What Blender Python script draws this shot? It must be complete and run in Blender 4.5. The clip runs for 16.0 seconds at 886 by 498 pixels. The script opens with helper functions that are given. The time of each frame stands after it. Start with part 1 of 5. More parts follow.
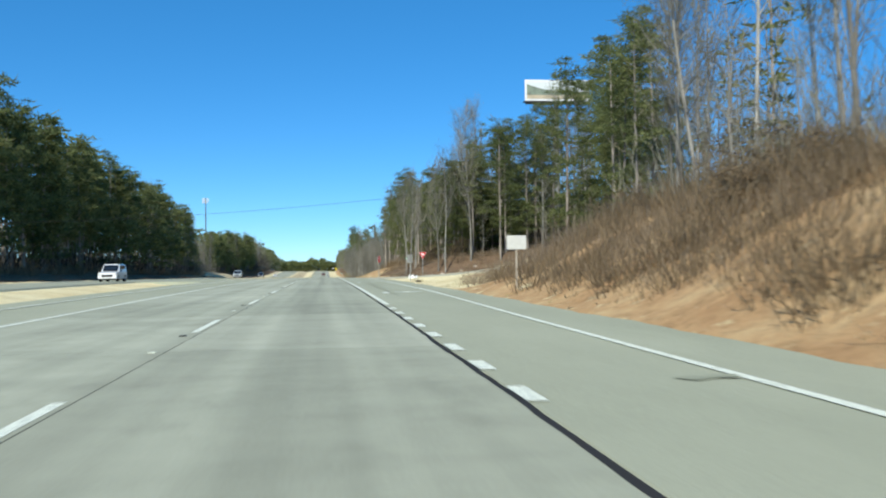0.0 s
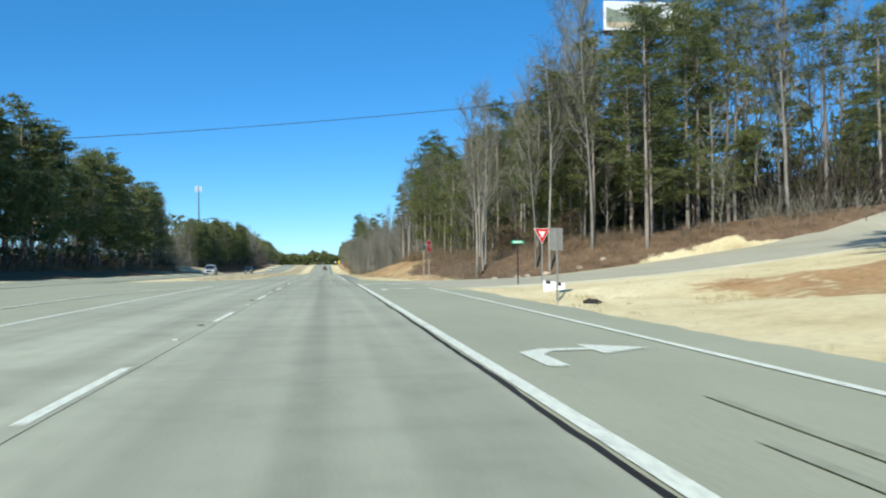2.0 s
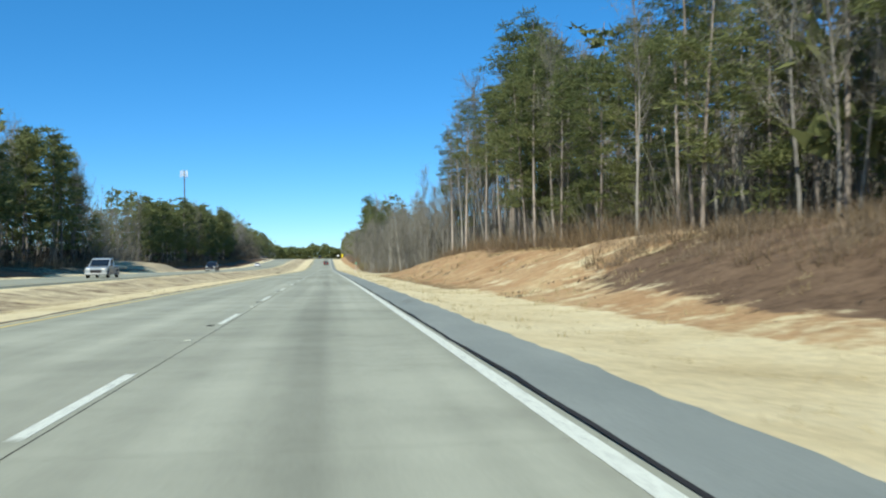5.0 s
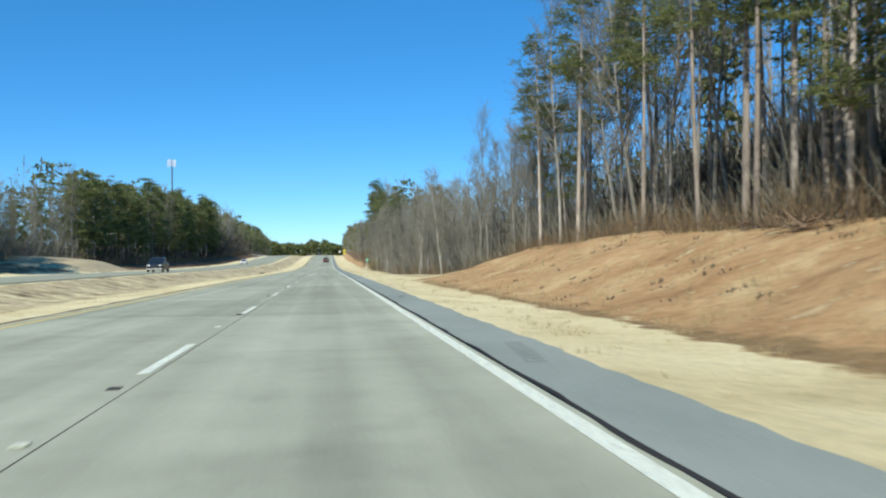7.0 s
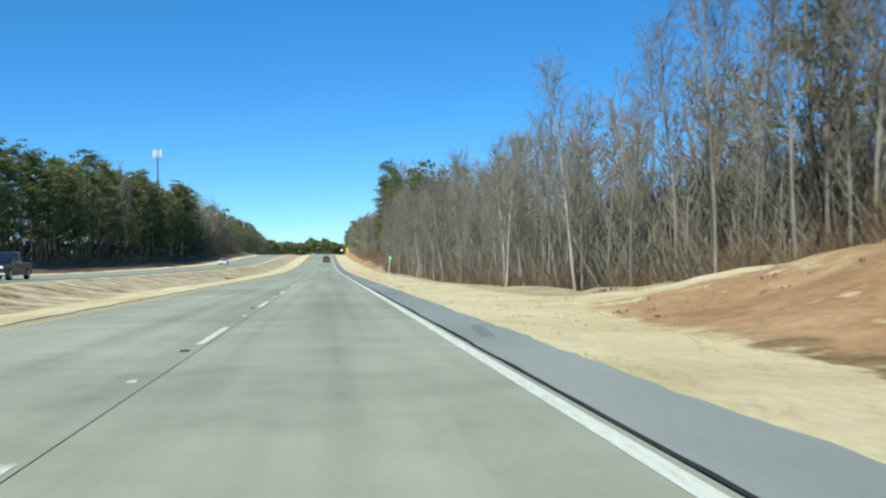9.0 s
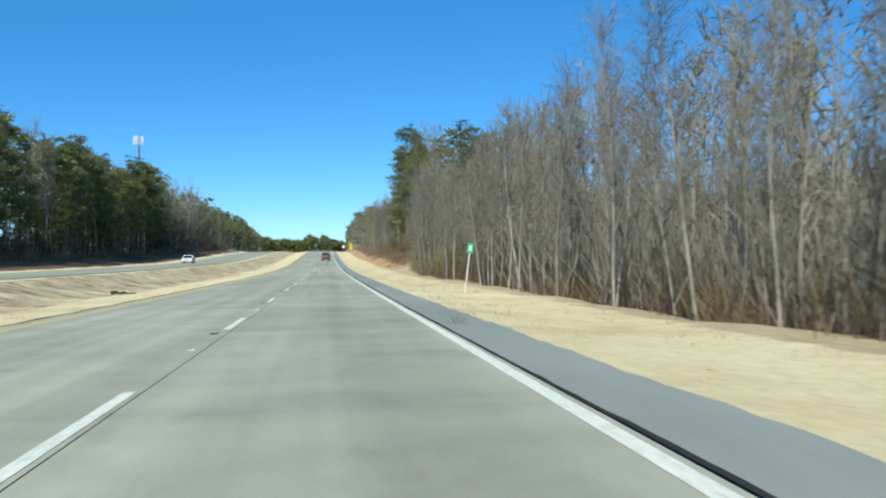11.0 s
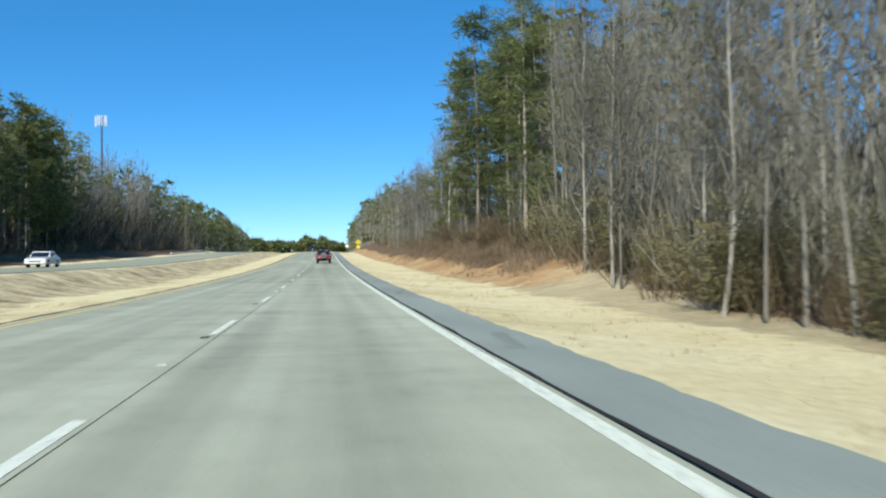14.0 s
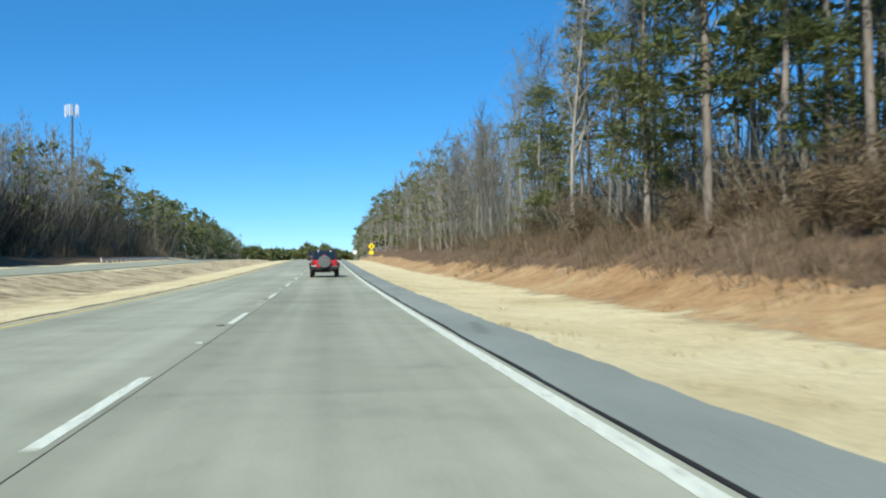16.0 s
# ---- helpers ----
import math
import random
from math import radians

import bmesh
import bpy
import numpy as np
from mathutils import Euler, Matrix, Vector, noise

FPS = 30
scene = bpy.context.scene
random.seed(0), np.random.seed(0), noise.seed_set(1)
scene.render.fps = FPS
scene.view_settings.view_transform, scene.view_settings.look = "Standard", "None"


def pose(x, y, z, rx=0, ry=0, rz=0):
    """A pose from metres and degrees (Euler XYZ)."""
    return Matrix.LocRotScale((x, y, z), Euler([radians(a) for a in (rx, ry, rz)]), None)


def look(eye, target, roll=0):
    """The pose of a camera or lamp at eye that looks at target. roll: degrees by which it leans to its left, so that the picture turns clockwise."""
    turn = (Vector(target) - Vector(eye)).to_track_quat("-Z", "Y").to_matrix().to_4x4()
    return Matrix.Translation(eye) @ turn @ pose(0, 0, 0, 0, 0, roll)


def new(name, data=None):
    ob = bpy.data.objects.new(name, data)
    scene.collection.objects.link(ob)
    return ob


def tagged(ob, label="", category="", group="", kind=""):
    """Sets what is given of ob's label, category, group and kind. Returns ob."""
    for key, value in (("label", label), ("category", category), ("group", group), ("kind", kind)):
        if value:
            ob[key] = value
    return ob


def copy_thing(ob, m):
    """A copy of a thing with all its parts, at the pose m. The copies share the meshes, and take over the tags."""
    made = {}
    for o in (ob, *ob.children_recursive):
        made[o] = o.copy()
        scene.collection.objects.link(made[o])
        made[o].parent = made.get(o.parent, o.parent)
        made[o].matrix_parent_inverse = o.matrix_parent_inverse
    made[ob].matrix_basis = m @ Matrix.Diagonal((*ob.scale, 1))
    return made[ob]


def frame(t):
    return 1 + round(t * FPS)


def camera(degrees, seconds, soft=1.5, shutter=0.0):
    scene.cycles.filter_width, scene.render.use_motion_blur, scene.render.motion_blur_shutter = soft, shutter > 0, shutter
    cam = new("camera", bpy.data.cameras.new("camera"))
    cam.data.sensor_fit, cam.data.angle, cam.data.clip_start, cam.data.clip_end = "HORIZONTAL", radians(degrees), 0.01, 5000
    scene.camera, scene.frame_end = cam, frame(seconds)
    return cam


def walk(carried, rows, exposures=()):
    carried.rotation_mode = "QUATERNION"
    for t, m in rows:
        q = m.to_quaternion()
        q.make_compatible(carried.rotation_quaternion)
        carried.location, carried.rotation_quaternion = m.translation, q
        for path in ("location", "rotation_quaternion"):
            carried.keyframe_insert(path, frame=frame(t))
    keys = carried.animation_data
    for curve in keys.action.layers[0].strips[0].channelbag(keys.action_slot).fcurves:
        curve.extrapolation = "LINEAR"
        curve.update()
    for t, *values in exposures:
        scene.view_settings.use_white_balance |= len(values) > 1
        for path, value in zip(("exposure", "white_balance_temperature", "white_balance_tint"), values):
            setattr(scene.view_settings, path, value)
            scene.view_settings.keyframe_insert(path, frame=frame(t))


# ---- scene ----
# World: x to the right of the joint between the two lanes, y along the road, z up. The road at y = 0 is z = 0.

# ---- camera and its way ----
FOV = 50.5
cam = camera(FOV, 16.0, soft=2.1, shutter=0.2)
EYE = 1.16
GRADE_Y = [-400, 0, 29, 58, 87, 116, 202, 259, 331, 403, 432, 462, 540, 620, 660, 700, 790, 900, 1100, 1300, 3000]
GRADE_D = [0.34, 0.34, 0.19, 0.04, -0.12, -0.30, -0.57, -0.60, -0.73, -0.45, -0.15, 0.13, 0.95, 0.95, 0.55, 0.0, -0.9, -1.0, -1.0, 0, 0]
_gy = np.arange(-400.0, 3001.0, 2.0)
_gz = np.concatenate([[0], np.cumsum(np.tan(np.radians(np.interp(_gy[:-1] + 1, GRADE_Y, GRADE_D))) * 2)])
_gz -= np.interp(0, _gy, _gz)


def zr(y):
    """Height of the road at y."""
    return np.interp(y, _gy, _gz)


def grade(y):
    return float(np.interp(y, GRADE_Y, GRADE_D))


# seconds, place across the lane, place along the road, turn to the right, tilt against the road, lean
ROWS = [
    (0.0, 2.13, 0.0, 7.20, 0.82, 0.65),
    (1.0, 2.11, 29.3, 7.12, 0.64, 0.65),
    (2.0, 2.11, 58.4, 7.10, 0.70, 0.65),
    (3.0, 2.07, 87.2, 7.13, 0.77, 0.65),
    (4.0, 2.02, 115.7, 7.05, 0.77, 0.65),
    (7.0, 1.85, 201.5, 7.05, 0.78, 0.65),
    (9.0, 1.76, 258.6, 7.04, 0.82, 0.65),
    (11.5, 1.68, 330.8, 7.08, 0.84, 0.65),
    (14.0, 1.72, 403.3, 7.16, 0.82, 0.65),
    (15.0, 1.75, 432.4, 7.06, 0.80, 0.65),
    (16.0, 1.75, 461.6, 7.00, 0.83, 0.65),
]
TT = np.arange(0, 16.01, 0.5)
_r = np.array(ROWS)
PATH = []
for t in TT:
    x, y, yaw, tilt, lean = [float(np.interp(t, _r[:, 0], _r[:, i])) for i in range(1, 6)]
    PATH.append((float(t), pose(x, y, float(zr(y)) + EYE, 90 + tilt + grade(y), lean, -yaw)))
walk(cam, PATH)

# ---- daylight ----
SUN_EL, SUN_AZ = 40.0, 203.0
world = bpy.data.worlds.new("sky")
scene.world = world
world.use_nodes = True
wn = world.node_tree.nodes
sky = wn.new("ShaderNodeTexSky")
sky.sky_type = "NISHITA"
sky.sun_disc = False
sky.sun_elevation, sky.sun_rotation = radians(SUN_EL), radians(SUN_AZ)
sky.altitude = 1800
sky.air_density, sky.dust_density, sky.ozone_density = 0.8, 0.0, 4.0
hue = wn.new("ShaderNodeHueSaturation")
hue.inputs["Saturation"].default_value = 1.18
haze = wn.new("ShaderNodeMix")
haze.data_type = "RGBA"
haze.inputs[0].default_value, haze.inputs[7].default_value = 0.28, (0.42, 2.32, 4.75, 1)
tint = wn.new("ShaderNodeMix")
tint.data_type, tint.blend_type = "RGBA", "MULTIPLY"
tint.inputs[0].default_value, tint.inputs[7].default_value = 1.0, (0.74, 0.91, 1.0, 1)
world.node_tree.links.new(sky.outputs[0], tint.inputs[6])
world.node_tree.links.new(tint.outputs[2], hue.inputs["Color"])
world.node_tree.links.new(hue.outputs[0], haze.inputs[6])
world.node_tree.links.new(haze.outputs[2], wn["Background"].inputs[0])
wn["Background"].inputs[1].default_value = 0.142
sun = new("sun", bpy.data.lights.new("sun", "SUN"))
sun.data.energy, sun.data.angle, sun.data.color = 5.0, radians(0.55), (0.98, 0.96, 0.85)
_sd = Vector((math.sin(radians(SUN_AZ)) * math.cos(radians(SUN_EL)), math.cos(radians(SUN_AZ)) * math.cos(radians(SUN_EL)), math.sin(radians(SUN_EL))))
sun.matrix_world = look(_sd * 300, (0, 0, 0))
scene.view_settings.exposure = 0.12


# ---- materials ----
class Mat:
    """A node material in short words."""

    def __init__(self, name, rough=0.8, metal=0.0, spec=0.3):
        self.m = bpy.data.materials.new(name)
        self.m.use_nodes = True
        self.t = self.m.node_tree
        self.b = self.t.nodes["Principled BSDF"]
        self.b.inputs["Roughness"].default_value = rough
        self.b.inputs["Metallic"].default_value = metal
        self.b.inputs["Specular IOR Level"].default_value = spec
        self.geo = self.t.nodes.new("ShaderNodeNewGeometry")

    def link(self, a, b):
        self.t.links.new(a, b)

    def noise(self, scale, detail=4, rough=0.6, stretch=(1, 1, 1), local=False):
        mp = self.t.nodes.new("ShaderNodeMapping")
        mp.inputs["Scale"].default_value = stretch
        if local:
            tc = self.t.nodes.new("ShaderNodeTexCoord")
            self.link(tc.outputs["Object"], mp.inputs[0])
        else:
            self.link(self.geo.outputs["Position"], mp.inputs[0])
        n = self.t.nodes.new("ShaderNodeTexNoise")
        n.inputs["Scale"].default_value, n.inputs["Detail"].default_value, n.inputs["Roughness"].default_value = scale, detail, rough
        self.link(mp.outputs[0], n.inputs["Vector"])
        return n.outputs["Fac"]

    def ramp(self, fac, stops):
        r = self.t.nodes.new("ShaderNodeValToRGB")
        e = r.color_ramp.elements
        while len(e) < len(stops):
            e.new(0.5)
        for el, (p, c) in zip(e, stops):
            el.position = p
            el.color = (*c, 1) if len(c) == 3 else (c[0], c[0], c[0], 1)
        self.link(fac, r.inputs[0])
        return r.outputs[0]

    def mix(self, fac, a, b, how="MIX"):
        x = self.t.nodes.new("ShaderNodeMix")
        x.data_type, x.blend_type = "RGBA", how
        for s, v in ((0, fac), (6, a), (7, b)):
            if isinstance(v, (int, float)):
                x.inputs[s].default_value = v
            elif isinstance(v, tuple):
                x.inputs[s].default_value = (*v, 1)
            else:
                self.link(v, x.inputs[s])
        return x.outputs[2]

    def attr(self, name):
        a = self.t.nodes.new("ShaderNodeAttribute")
        a.attribute_name = name
        return a.outputs["Fac"]

    def rand(self):
        return self.t.nodes.new("ShaderNodeObjectInfo").outputs["Random"]

    def island(self):
        return self.geo.outputs["Random Per Island"]

    def color(self, c):
        if isinstance(c, tuple):
            self.b.inputs["Base Color"].default_value = (*c, 1)
        else:
            self.link(c, self.b.inputs["Base Color"])
        return self

    def bump(self, fac, strength=0.3, dist=0.02):
        n = self.t.nodes.new("ShaderNodeBump")
        n.inputs["Strength"].default_value, n.inputs["Distance"].default_value = strength, dist
        self.link(fac, n.inputs["Height"])
        self.link(n.outputs[0], self.b.inputs["Normal"])
        return self


def plain(name, c, rough=0.6, metal=0.0, vary=0.12, scale=6.0):
    m = Mat(name, rough, metal)
    n = m.noise(scale, 5, 0.6, local=True)
    lo, hi = tuple(v * (1 - vary) for v in c), tuple(min(1, v * (1 + vary)) for v in c)
    m.color(m.ramp(n, [(0.3, lo), (0.7, hi)])).bump(n, 0.1, 0.01)
    return m.m


def concrete_mat():
    m = Mat("concrete", 0.85, spec=0.25)
    slab = m.ramp(m.rand(), [(0, (0.355, 0.370, 0.280)), (1, (0.435, 0.450, 0.345))])
    band = m.ramp(m.noise(0.55, 6, 0.7, (0.45, 0.8, 1)), [(0.30, (0.82,)), (0.50, (0.98,)), (0.70, (1.08,))])
    spots = m.ramp(m.noise(1.7, 5, 0.65, (0.8, 0.55, 1)), [(0.32, (0.90,)), (0.46, (1.0,)), (0.72, (1.04,))])
    track = m.ramp(m.noise(1.0, 2, 0.5, (1.4, 0.02, 1)), [(0.35, (0.82,)), (0.65, (1.07,))])
    fine = m.ramp(m.noise(30, 5, 0.7), [(0.3, (0.88,)), (0.7, (1.09,))])
    c = slab
    for k in (band, spots, track, fine):
        c = m.mix(1.0, c, k, "MULTIPLY")
    # dark oily line down the middle of each lane
    sx = m.t.nodes.new("ShaderNodeSeparateXYZ")
    m.link(m.geo.outputs["Position"], sx.inputs[0])
    oil = m.ramp(sx.outputs[0], [(0.0, (1.0,)), (0.30, (0.93,)), (0.44, (0.80,)), (0.58, (0.93,)), (0.85, (1.0,))])
    wide = m.t.nodes.new("ShaderNodeMath")
    wide.operation = "MULTIPLY"
    wide.inputs[1].default_value = 1 / 4.2
    m.link(sx.outputs[0], wide.inputs[0])
    m.t.links.new(wide.outputs[0], oil.node.inputs[0])
    c = m.mix(m.ramp(m.noise(0.25, 3, 0.6, (1, 0.25, 1)), [(0.35, (0.4,)), (0.65, (1.0,))]), c, m.mix(1.0, c, oil, "MULTIPLY"))
    return m.color(c).bump(m.noise(60, 4, 0.7), 0.15, 0.004).m


def asphalt_mat(name, lo, hi):
    m = Mat(name, 0.9, spec=0.2)
    big = m.ramp(m.noise(0.35, 5, 0.65, (1, 0.3, 1)), [(0.3, lo), (0.7, hi)])
    fine = m.ramp(m.noise(45, 4, 0.7), [(0.3, (0.78,)), (0.7, (1.18,))])
    return m.color(m.mix(1.0, big, fine, "MULTIPLY")).bump(m.noise(80, 3, 0.7), 0.3, 0.005).m


def paint_mat(name, c):
    m = Mat(name, 0.7, spec=0.3)
    worn = m.ramp(m.noise(14, 6, 0.75), [(0.36, (0.45,)), (0.5, (1.0,))])
    return m.color(m.mix(1.0, c, worn, "MULTIPLY")).m


def ground_mat():
    m = Mat("ground", 0.95, spec=0.1)
    g1 = m.ramp(m.noise(0.22, 6, 0.65), [(0.28, (0.56, 0.46, 0.255)), (0.46, (0.74, 0.635, 0.375)), (0.70, (0.83, 0.745, 0.48))])
    g2 = m.ramp(m.noise(4.5, 6, 0.75), [(0.3, (0.80,)), (0.7, (1.12,))])
    grass = m.mix(1.0, g1, g2, "MULTIPLY")
    c1 = m.ramp(m.noise(0.3, 6, 0.7), [(0.27, (0.24, 0.14, 0.07)), (0.40, (0.41, 0.245, 0.12)), (0.53, (0.50, 0.325, 0.165)), (0.68, (0.59, 0.435, 0.24))])
    c2 = m.ramp(m.noise(2.2, 8, 0.8), [(0.3, (0.55,)), (0.48, (0.95,)), (0.7, (1.15,))])
    clay = m.mix(1.0, c1, c2, "MULTIPLY")
    l1 = m.ramp(m.noise(0.8, 6, 0.75), [(0.3, (0.10, 0.066, 0.042)), (0.7, (0.25, 0.17, 0.107))])
    litter = m.mix(1.0, l1, c2, "MULTIPLY")
    s1 = m.ramp(m.noise(0.8, 6, 0.7), [(0.3, (0.46, 0.37, 0.23)), (0.7, (0.62, 0.52, 0.34))])
    soft = m.noise(0.6, 5, 0.7)

    def zone(name):
        a = m.t.nodes.new("ShaderNodeMath")
        a.operation = "ADD"
        m.link(m.attr(name), a.inputs[0])
        m.link(soft, a.inputs[1])
        return m.ramp(a.outputs[0], [(0.87, (0,)), (1.1, (1,))])

    d1 = m.ramp(m.noise(0.5, 6, 0.7), [(0.3, (0.40, 0.325, 0.20)), (0.7, (0.60, 0.505, 0.32))])
    w1 = m.ramp(m.noise(0.9, 6, 0.75), [(0.3, (0.20, 0.13, 0.065)), (0.7, (0.38, 0.26, 0.135))])
    c = m.mix(zone("clay"), m.mix(zone("thatch"), grass, m.mix(1.0, d1, g2, "MULTIPLY")), clay)
    c = m.mix(zone("ditch"), c, m.mix(1.0, w1, c2, "MULTIPLY"))
    c = m.mix(zone("sand"), c, s1)
    c = m.mix(zone("litter"), c, litter)
    return m.color(c).bump(m.noise(7, 6, 0.75), 0.7, 0.08).m


def bark_mat(name, lo, hi):
    m = Mat(name, 0.95, spec=0.1)
    n = m.noise(3.0, 5, 0.7, (1, 1, 0.25))
    return m.color(m.mix(1.0, m.ramp(n, [(0.3, lo), (0.7, hi)]), m.ramp(m.rand(), [(0, (0.65,)), (0.8, (1.1,)), (1, (1.45,))]), "MULTIPLY")).bump(n, 0.6, 0.04).m


def leaf_mat(name, cols, through_=0.42):
    m = Mat(name, 0.7, spec=0.2)
    c = m.ramp(m.island(), [(i / max(1, len(cols) - 1), c) for i, c in enumerate(cols)])
    c = m.mix(1.0, c, m.ramp(m.rand(), [(0, (0.75, 0.8, 0.75)), (1, (1.25, 1.2, 1.15))]), "MULTIPLY")
    m.color(c)
    tr = m.t.nodes.new("ShaderNodeBsdfTranslucent")
    mx = m.t.nodes.new("ShaderNodeMixShader")
    mx.inputs[0].default_value = through_
    m.link(c, tr.inputs[0])
    m.link(m.b.outputs[0], mx.inputs[1])
    m.link(tr.outputs[0], mx.inputs[2])
    m.link(mx.outputs[0], m.t.nodes["Material Output"].inputs[0])
    return m.m


M_CONC = concrete_mat()
M_ASPH = asphalt_mat("shoulder_asphalt", (0.225, 0.255, 0.23), (0.32, 0.352, 0.315))
M_LANE = asphalt_mat("lane_asphalt", (0.325, 0.340, 0.250), (0.39, 0.405, 0.300))
# Side road paving, paler and yellower than the lanes
M_SIDE = asphalt_mat("pale_asphalt", (0.40, 0.385, 0.285), (0.48, 0.455, 0.345))
M_SEAL = asphalt_mat("sealant", (0.02, 0.02, 0.02), (0.04, 0.04, 0.04))
M_WHITE = paint_mat("white_paint", (0.76, 0.80, 0.68))
M_YELL = paint_mat("yellow_paint", (0.72, 0.56, 0.20))
M_GROUND = ground_mat()
M_PBARK = bark_mat("pine_bark", (0.155, 0.13, 0.107), (0.39, 0.345, 0.295))
M_BBARK = bark_mat("grey_bark", (0.135, 0.128, 0.11), (0.36, 0.345, 0.305))
M_TWIG = bark_mat("twig_bark", (0.13, 0.124, 0.098), (0.255, 0.246, 0.196))
M_NEED = leaf_mat("pine_needles", [(0.095, 0.118, 0.048), (0.165, 0.192, 0.077), (0.245, 0.27, 0.115)], 0.48)
M_BRUSH = leaf_mat("dry_brush", [(0.12, 0.09, 0.058), (0.22, 0.165, 0.105), (0.33, 0.25, 0.16)])
# Shade inside the woods is put into this colour; dark fallen twigs share it
M_DEEP = bark_mat("shaded_stem_dark_twig", (0.05, 0.043, 0.034), (0.11, 0.095, 0.075))
M_DRYTWIG = leaf_mat("dry_twigs", [(0.15, 0.12, 0.085), (0.25, 0.20, 0.145), (0.36, 0.295, 0.215)])
M_GRASS = leaf_mat("dry_grass", [(0.38, 0.29, 0.16), (0.54, 0.44, 0.25), (0.66, 0.56, 0.35)])


# ---- mesh helpers ----
def mesh_obj(name, verts, faces, mat, parent=None, smooth=False, mats=None, idx=None):
    me = bpy.data.meshes.new(name)
    me.from_pydata([tuple(v) for v in verts], [], faces)
    for mt in (mats or [mat]):
        me.materials.append(mt)
    if idx is not None:
        me.polygons.foreach_set("material_index", idx)
    if smooth:
        me.polygons.foreach_set("use_smooth", [True] * len(me.polygons))
    me.update()
    ob = new(name, me)
    ob.parent = parent
    return ob


def part(name, bm, material, parent, label=""):
    me = bpy.data.meshes.new(name)
    bm.to_mesh(me)
    bm.free()
    me.materials.append(material)
    ob = new(name, me)
    ob.parent = parent
    return tagged(ob, label)


def strip(name, x0, x1, y0, y1, dz, mat, parent=None, step=3.0, skirt=0.0):
    """A flat strip that follows the road, dz above it; x0 and x1 are numbers or functions of y. skirt: depth of its side faces."""
    n = max(2, int((y1 - y0) / step) + 1)
    v, f = [], []
    for i in range(n):
        y = y0 + (y1 - y0) * i / (n - 1)
        a = x0(y) if callable(x0) else x0
        b = x1(y) if callable(x1) else x1
        z = float(zr(y)) + (dz(y) if callable(dz) else dz)
        v += [(a - skirt, y, z - skirt), (a, y, z), (b, y, z), (b + skirt, y, z - skirt)]
        if i:
            k = 4 * i
            for j in (0, 1, 2) if skirt else (1,):
                f.append((k - 4 + j, k - 3 + j, k + 1 + j, k + j))
    return mesh_obj(name, v, f, mat, parent)


# ---- ground ----
def sm(a, b, x):
    u = np.clip((x - a) / (b - a), 0, 1)
    return u * u * (3 - 2 * u)


# right side by y: where the bank starts, how wide it is, its height, where the woods start
RB = np.array([
    (-300, 8.3, 9, 4.2, 17), (0, 8.3, 9, 4.2, 17), (30, 8.3, 10, 4.0, 17.5), (52, 8.6, 12, 3.4, 20), (66, 9, 26, 3.0, 25), (98, 9, 40, 3.0, 32), (124, 10, 38, 3.2, 42),
    (129, 9.5, 13, 3.0, 21), (150, 9.5, 12, 2.6, 20), (185, 9, 11, 2.6, 19.5), (208, 8.4, 11, 2.4, 20), (262, 8.2, 13, 2.8, 22), (280, 9, 13, 2.6, 22), (296, 10.5, 12, 1.0, 20),
    (308, 10, 9, -0.5, 15.5), (330, 9.5, 5, -0.7, 13.5), (420, 9.5, 5, -0.5, 13), (436, 9.5, 6, 0.3, 14), (452, 10, 7, 1.4, 15.5), (470, 10.4, 7, 1.8, 17.5), (490, 10.4, 7, 2.3, 18.5), (530, 10, 7, 2.3, 18.5), (550, 9, 8, 2.2, 15.5), (640, 9, 8, 2.5, 15), (3000, 9, 8, 2.5, 15)])


def rb(y, k):
    return np.interp(y, RB[:, 0], RB[:, k])


L_OPP0, L_OPP1, L_WOOD = -26.0, -16.0, -42.0


def gap(y):
    """0 where the median opens for the crossing, 1 elsewhere."""
    return 1 - sm(84, 92, y) * (1 - sm(132, 142, y))


def opp_rise(y):
    """How far the opposite carriageway lies over this one."""
    return np.interp(y, (150, 250, 400, 440, 500, 600, 720), (0, 0.25, 0.6, 0.65, 0.45, 0.25, 0))


def ground_z(x, y):
    """Height of the ground over the road at the same y."""
    x, y = np.broadcast_arrays(np.asarray(x, float), np.asarray(y, float))
    mouth = sm(88, 98, y) * (1 - sm(126, 134, y))
    r = -0.10 + 0.04 * mouth - 0.25 * (1 - mouth) * sm(4.5, 8, x) + (rb(y, 3) + 0.25 * (1 - mouth)) * sm(rb(y, 1), rb(y, 1) + rb(y, 2), x) + np.interp(y, [0, 60, 70, 190, 210, 300, 325, 430, 460], [0.05, 0.05, 0.12, 0.12, 0.2, 0.2, 0.12, 0.12, 0.05]) * np.clip(x - rb(y, 4) - 4, 0, 45)
    l = -0.10 - 0.45 * gap(y) * sm(-6, -11, x) + 0.45 * gap(y) * sm(-11, -15.5, x) + opp_rise(y) * sm(-8.5, -15.0, x) + 0.2 * sm(195, 260, y) * sm(-8.5, -13.6, x) * (1 - sm(-14.2, -15.9, x)) + 1.3 * sm(-28, -42, x) + 1.3 * sm(330, 340, y) * (1 - sm(352, 366, y)) * sm(-28.5, -33, x) + 0.02 * np.maximum(0, -50 - x)
    z = np.where(x > 0, r, l)
    far = sm(1000, 1450, y) * 6 + sm(120, 500, np.abs(x)) * 6
    return z + far


def gz(x, y):
    return float(ground_z(x, y) + zr(y))


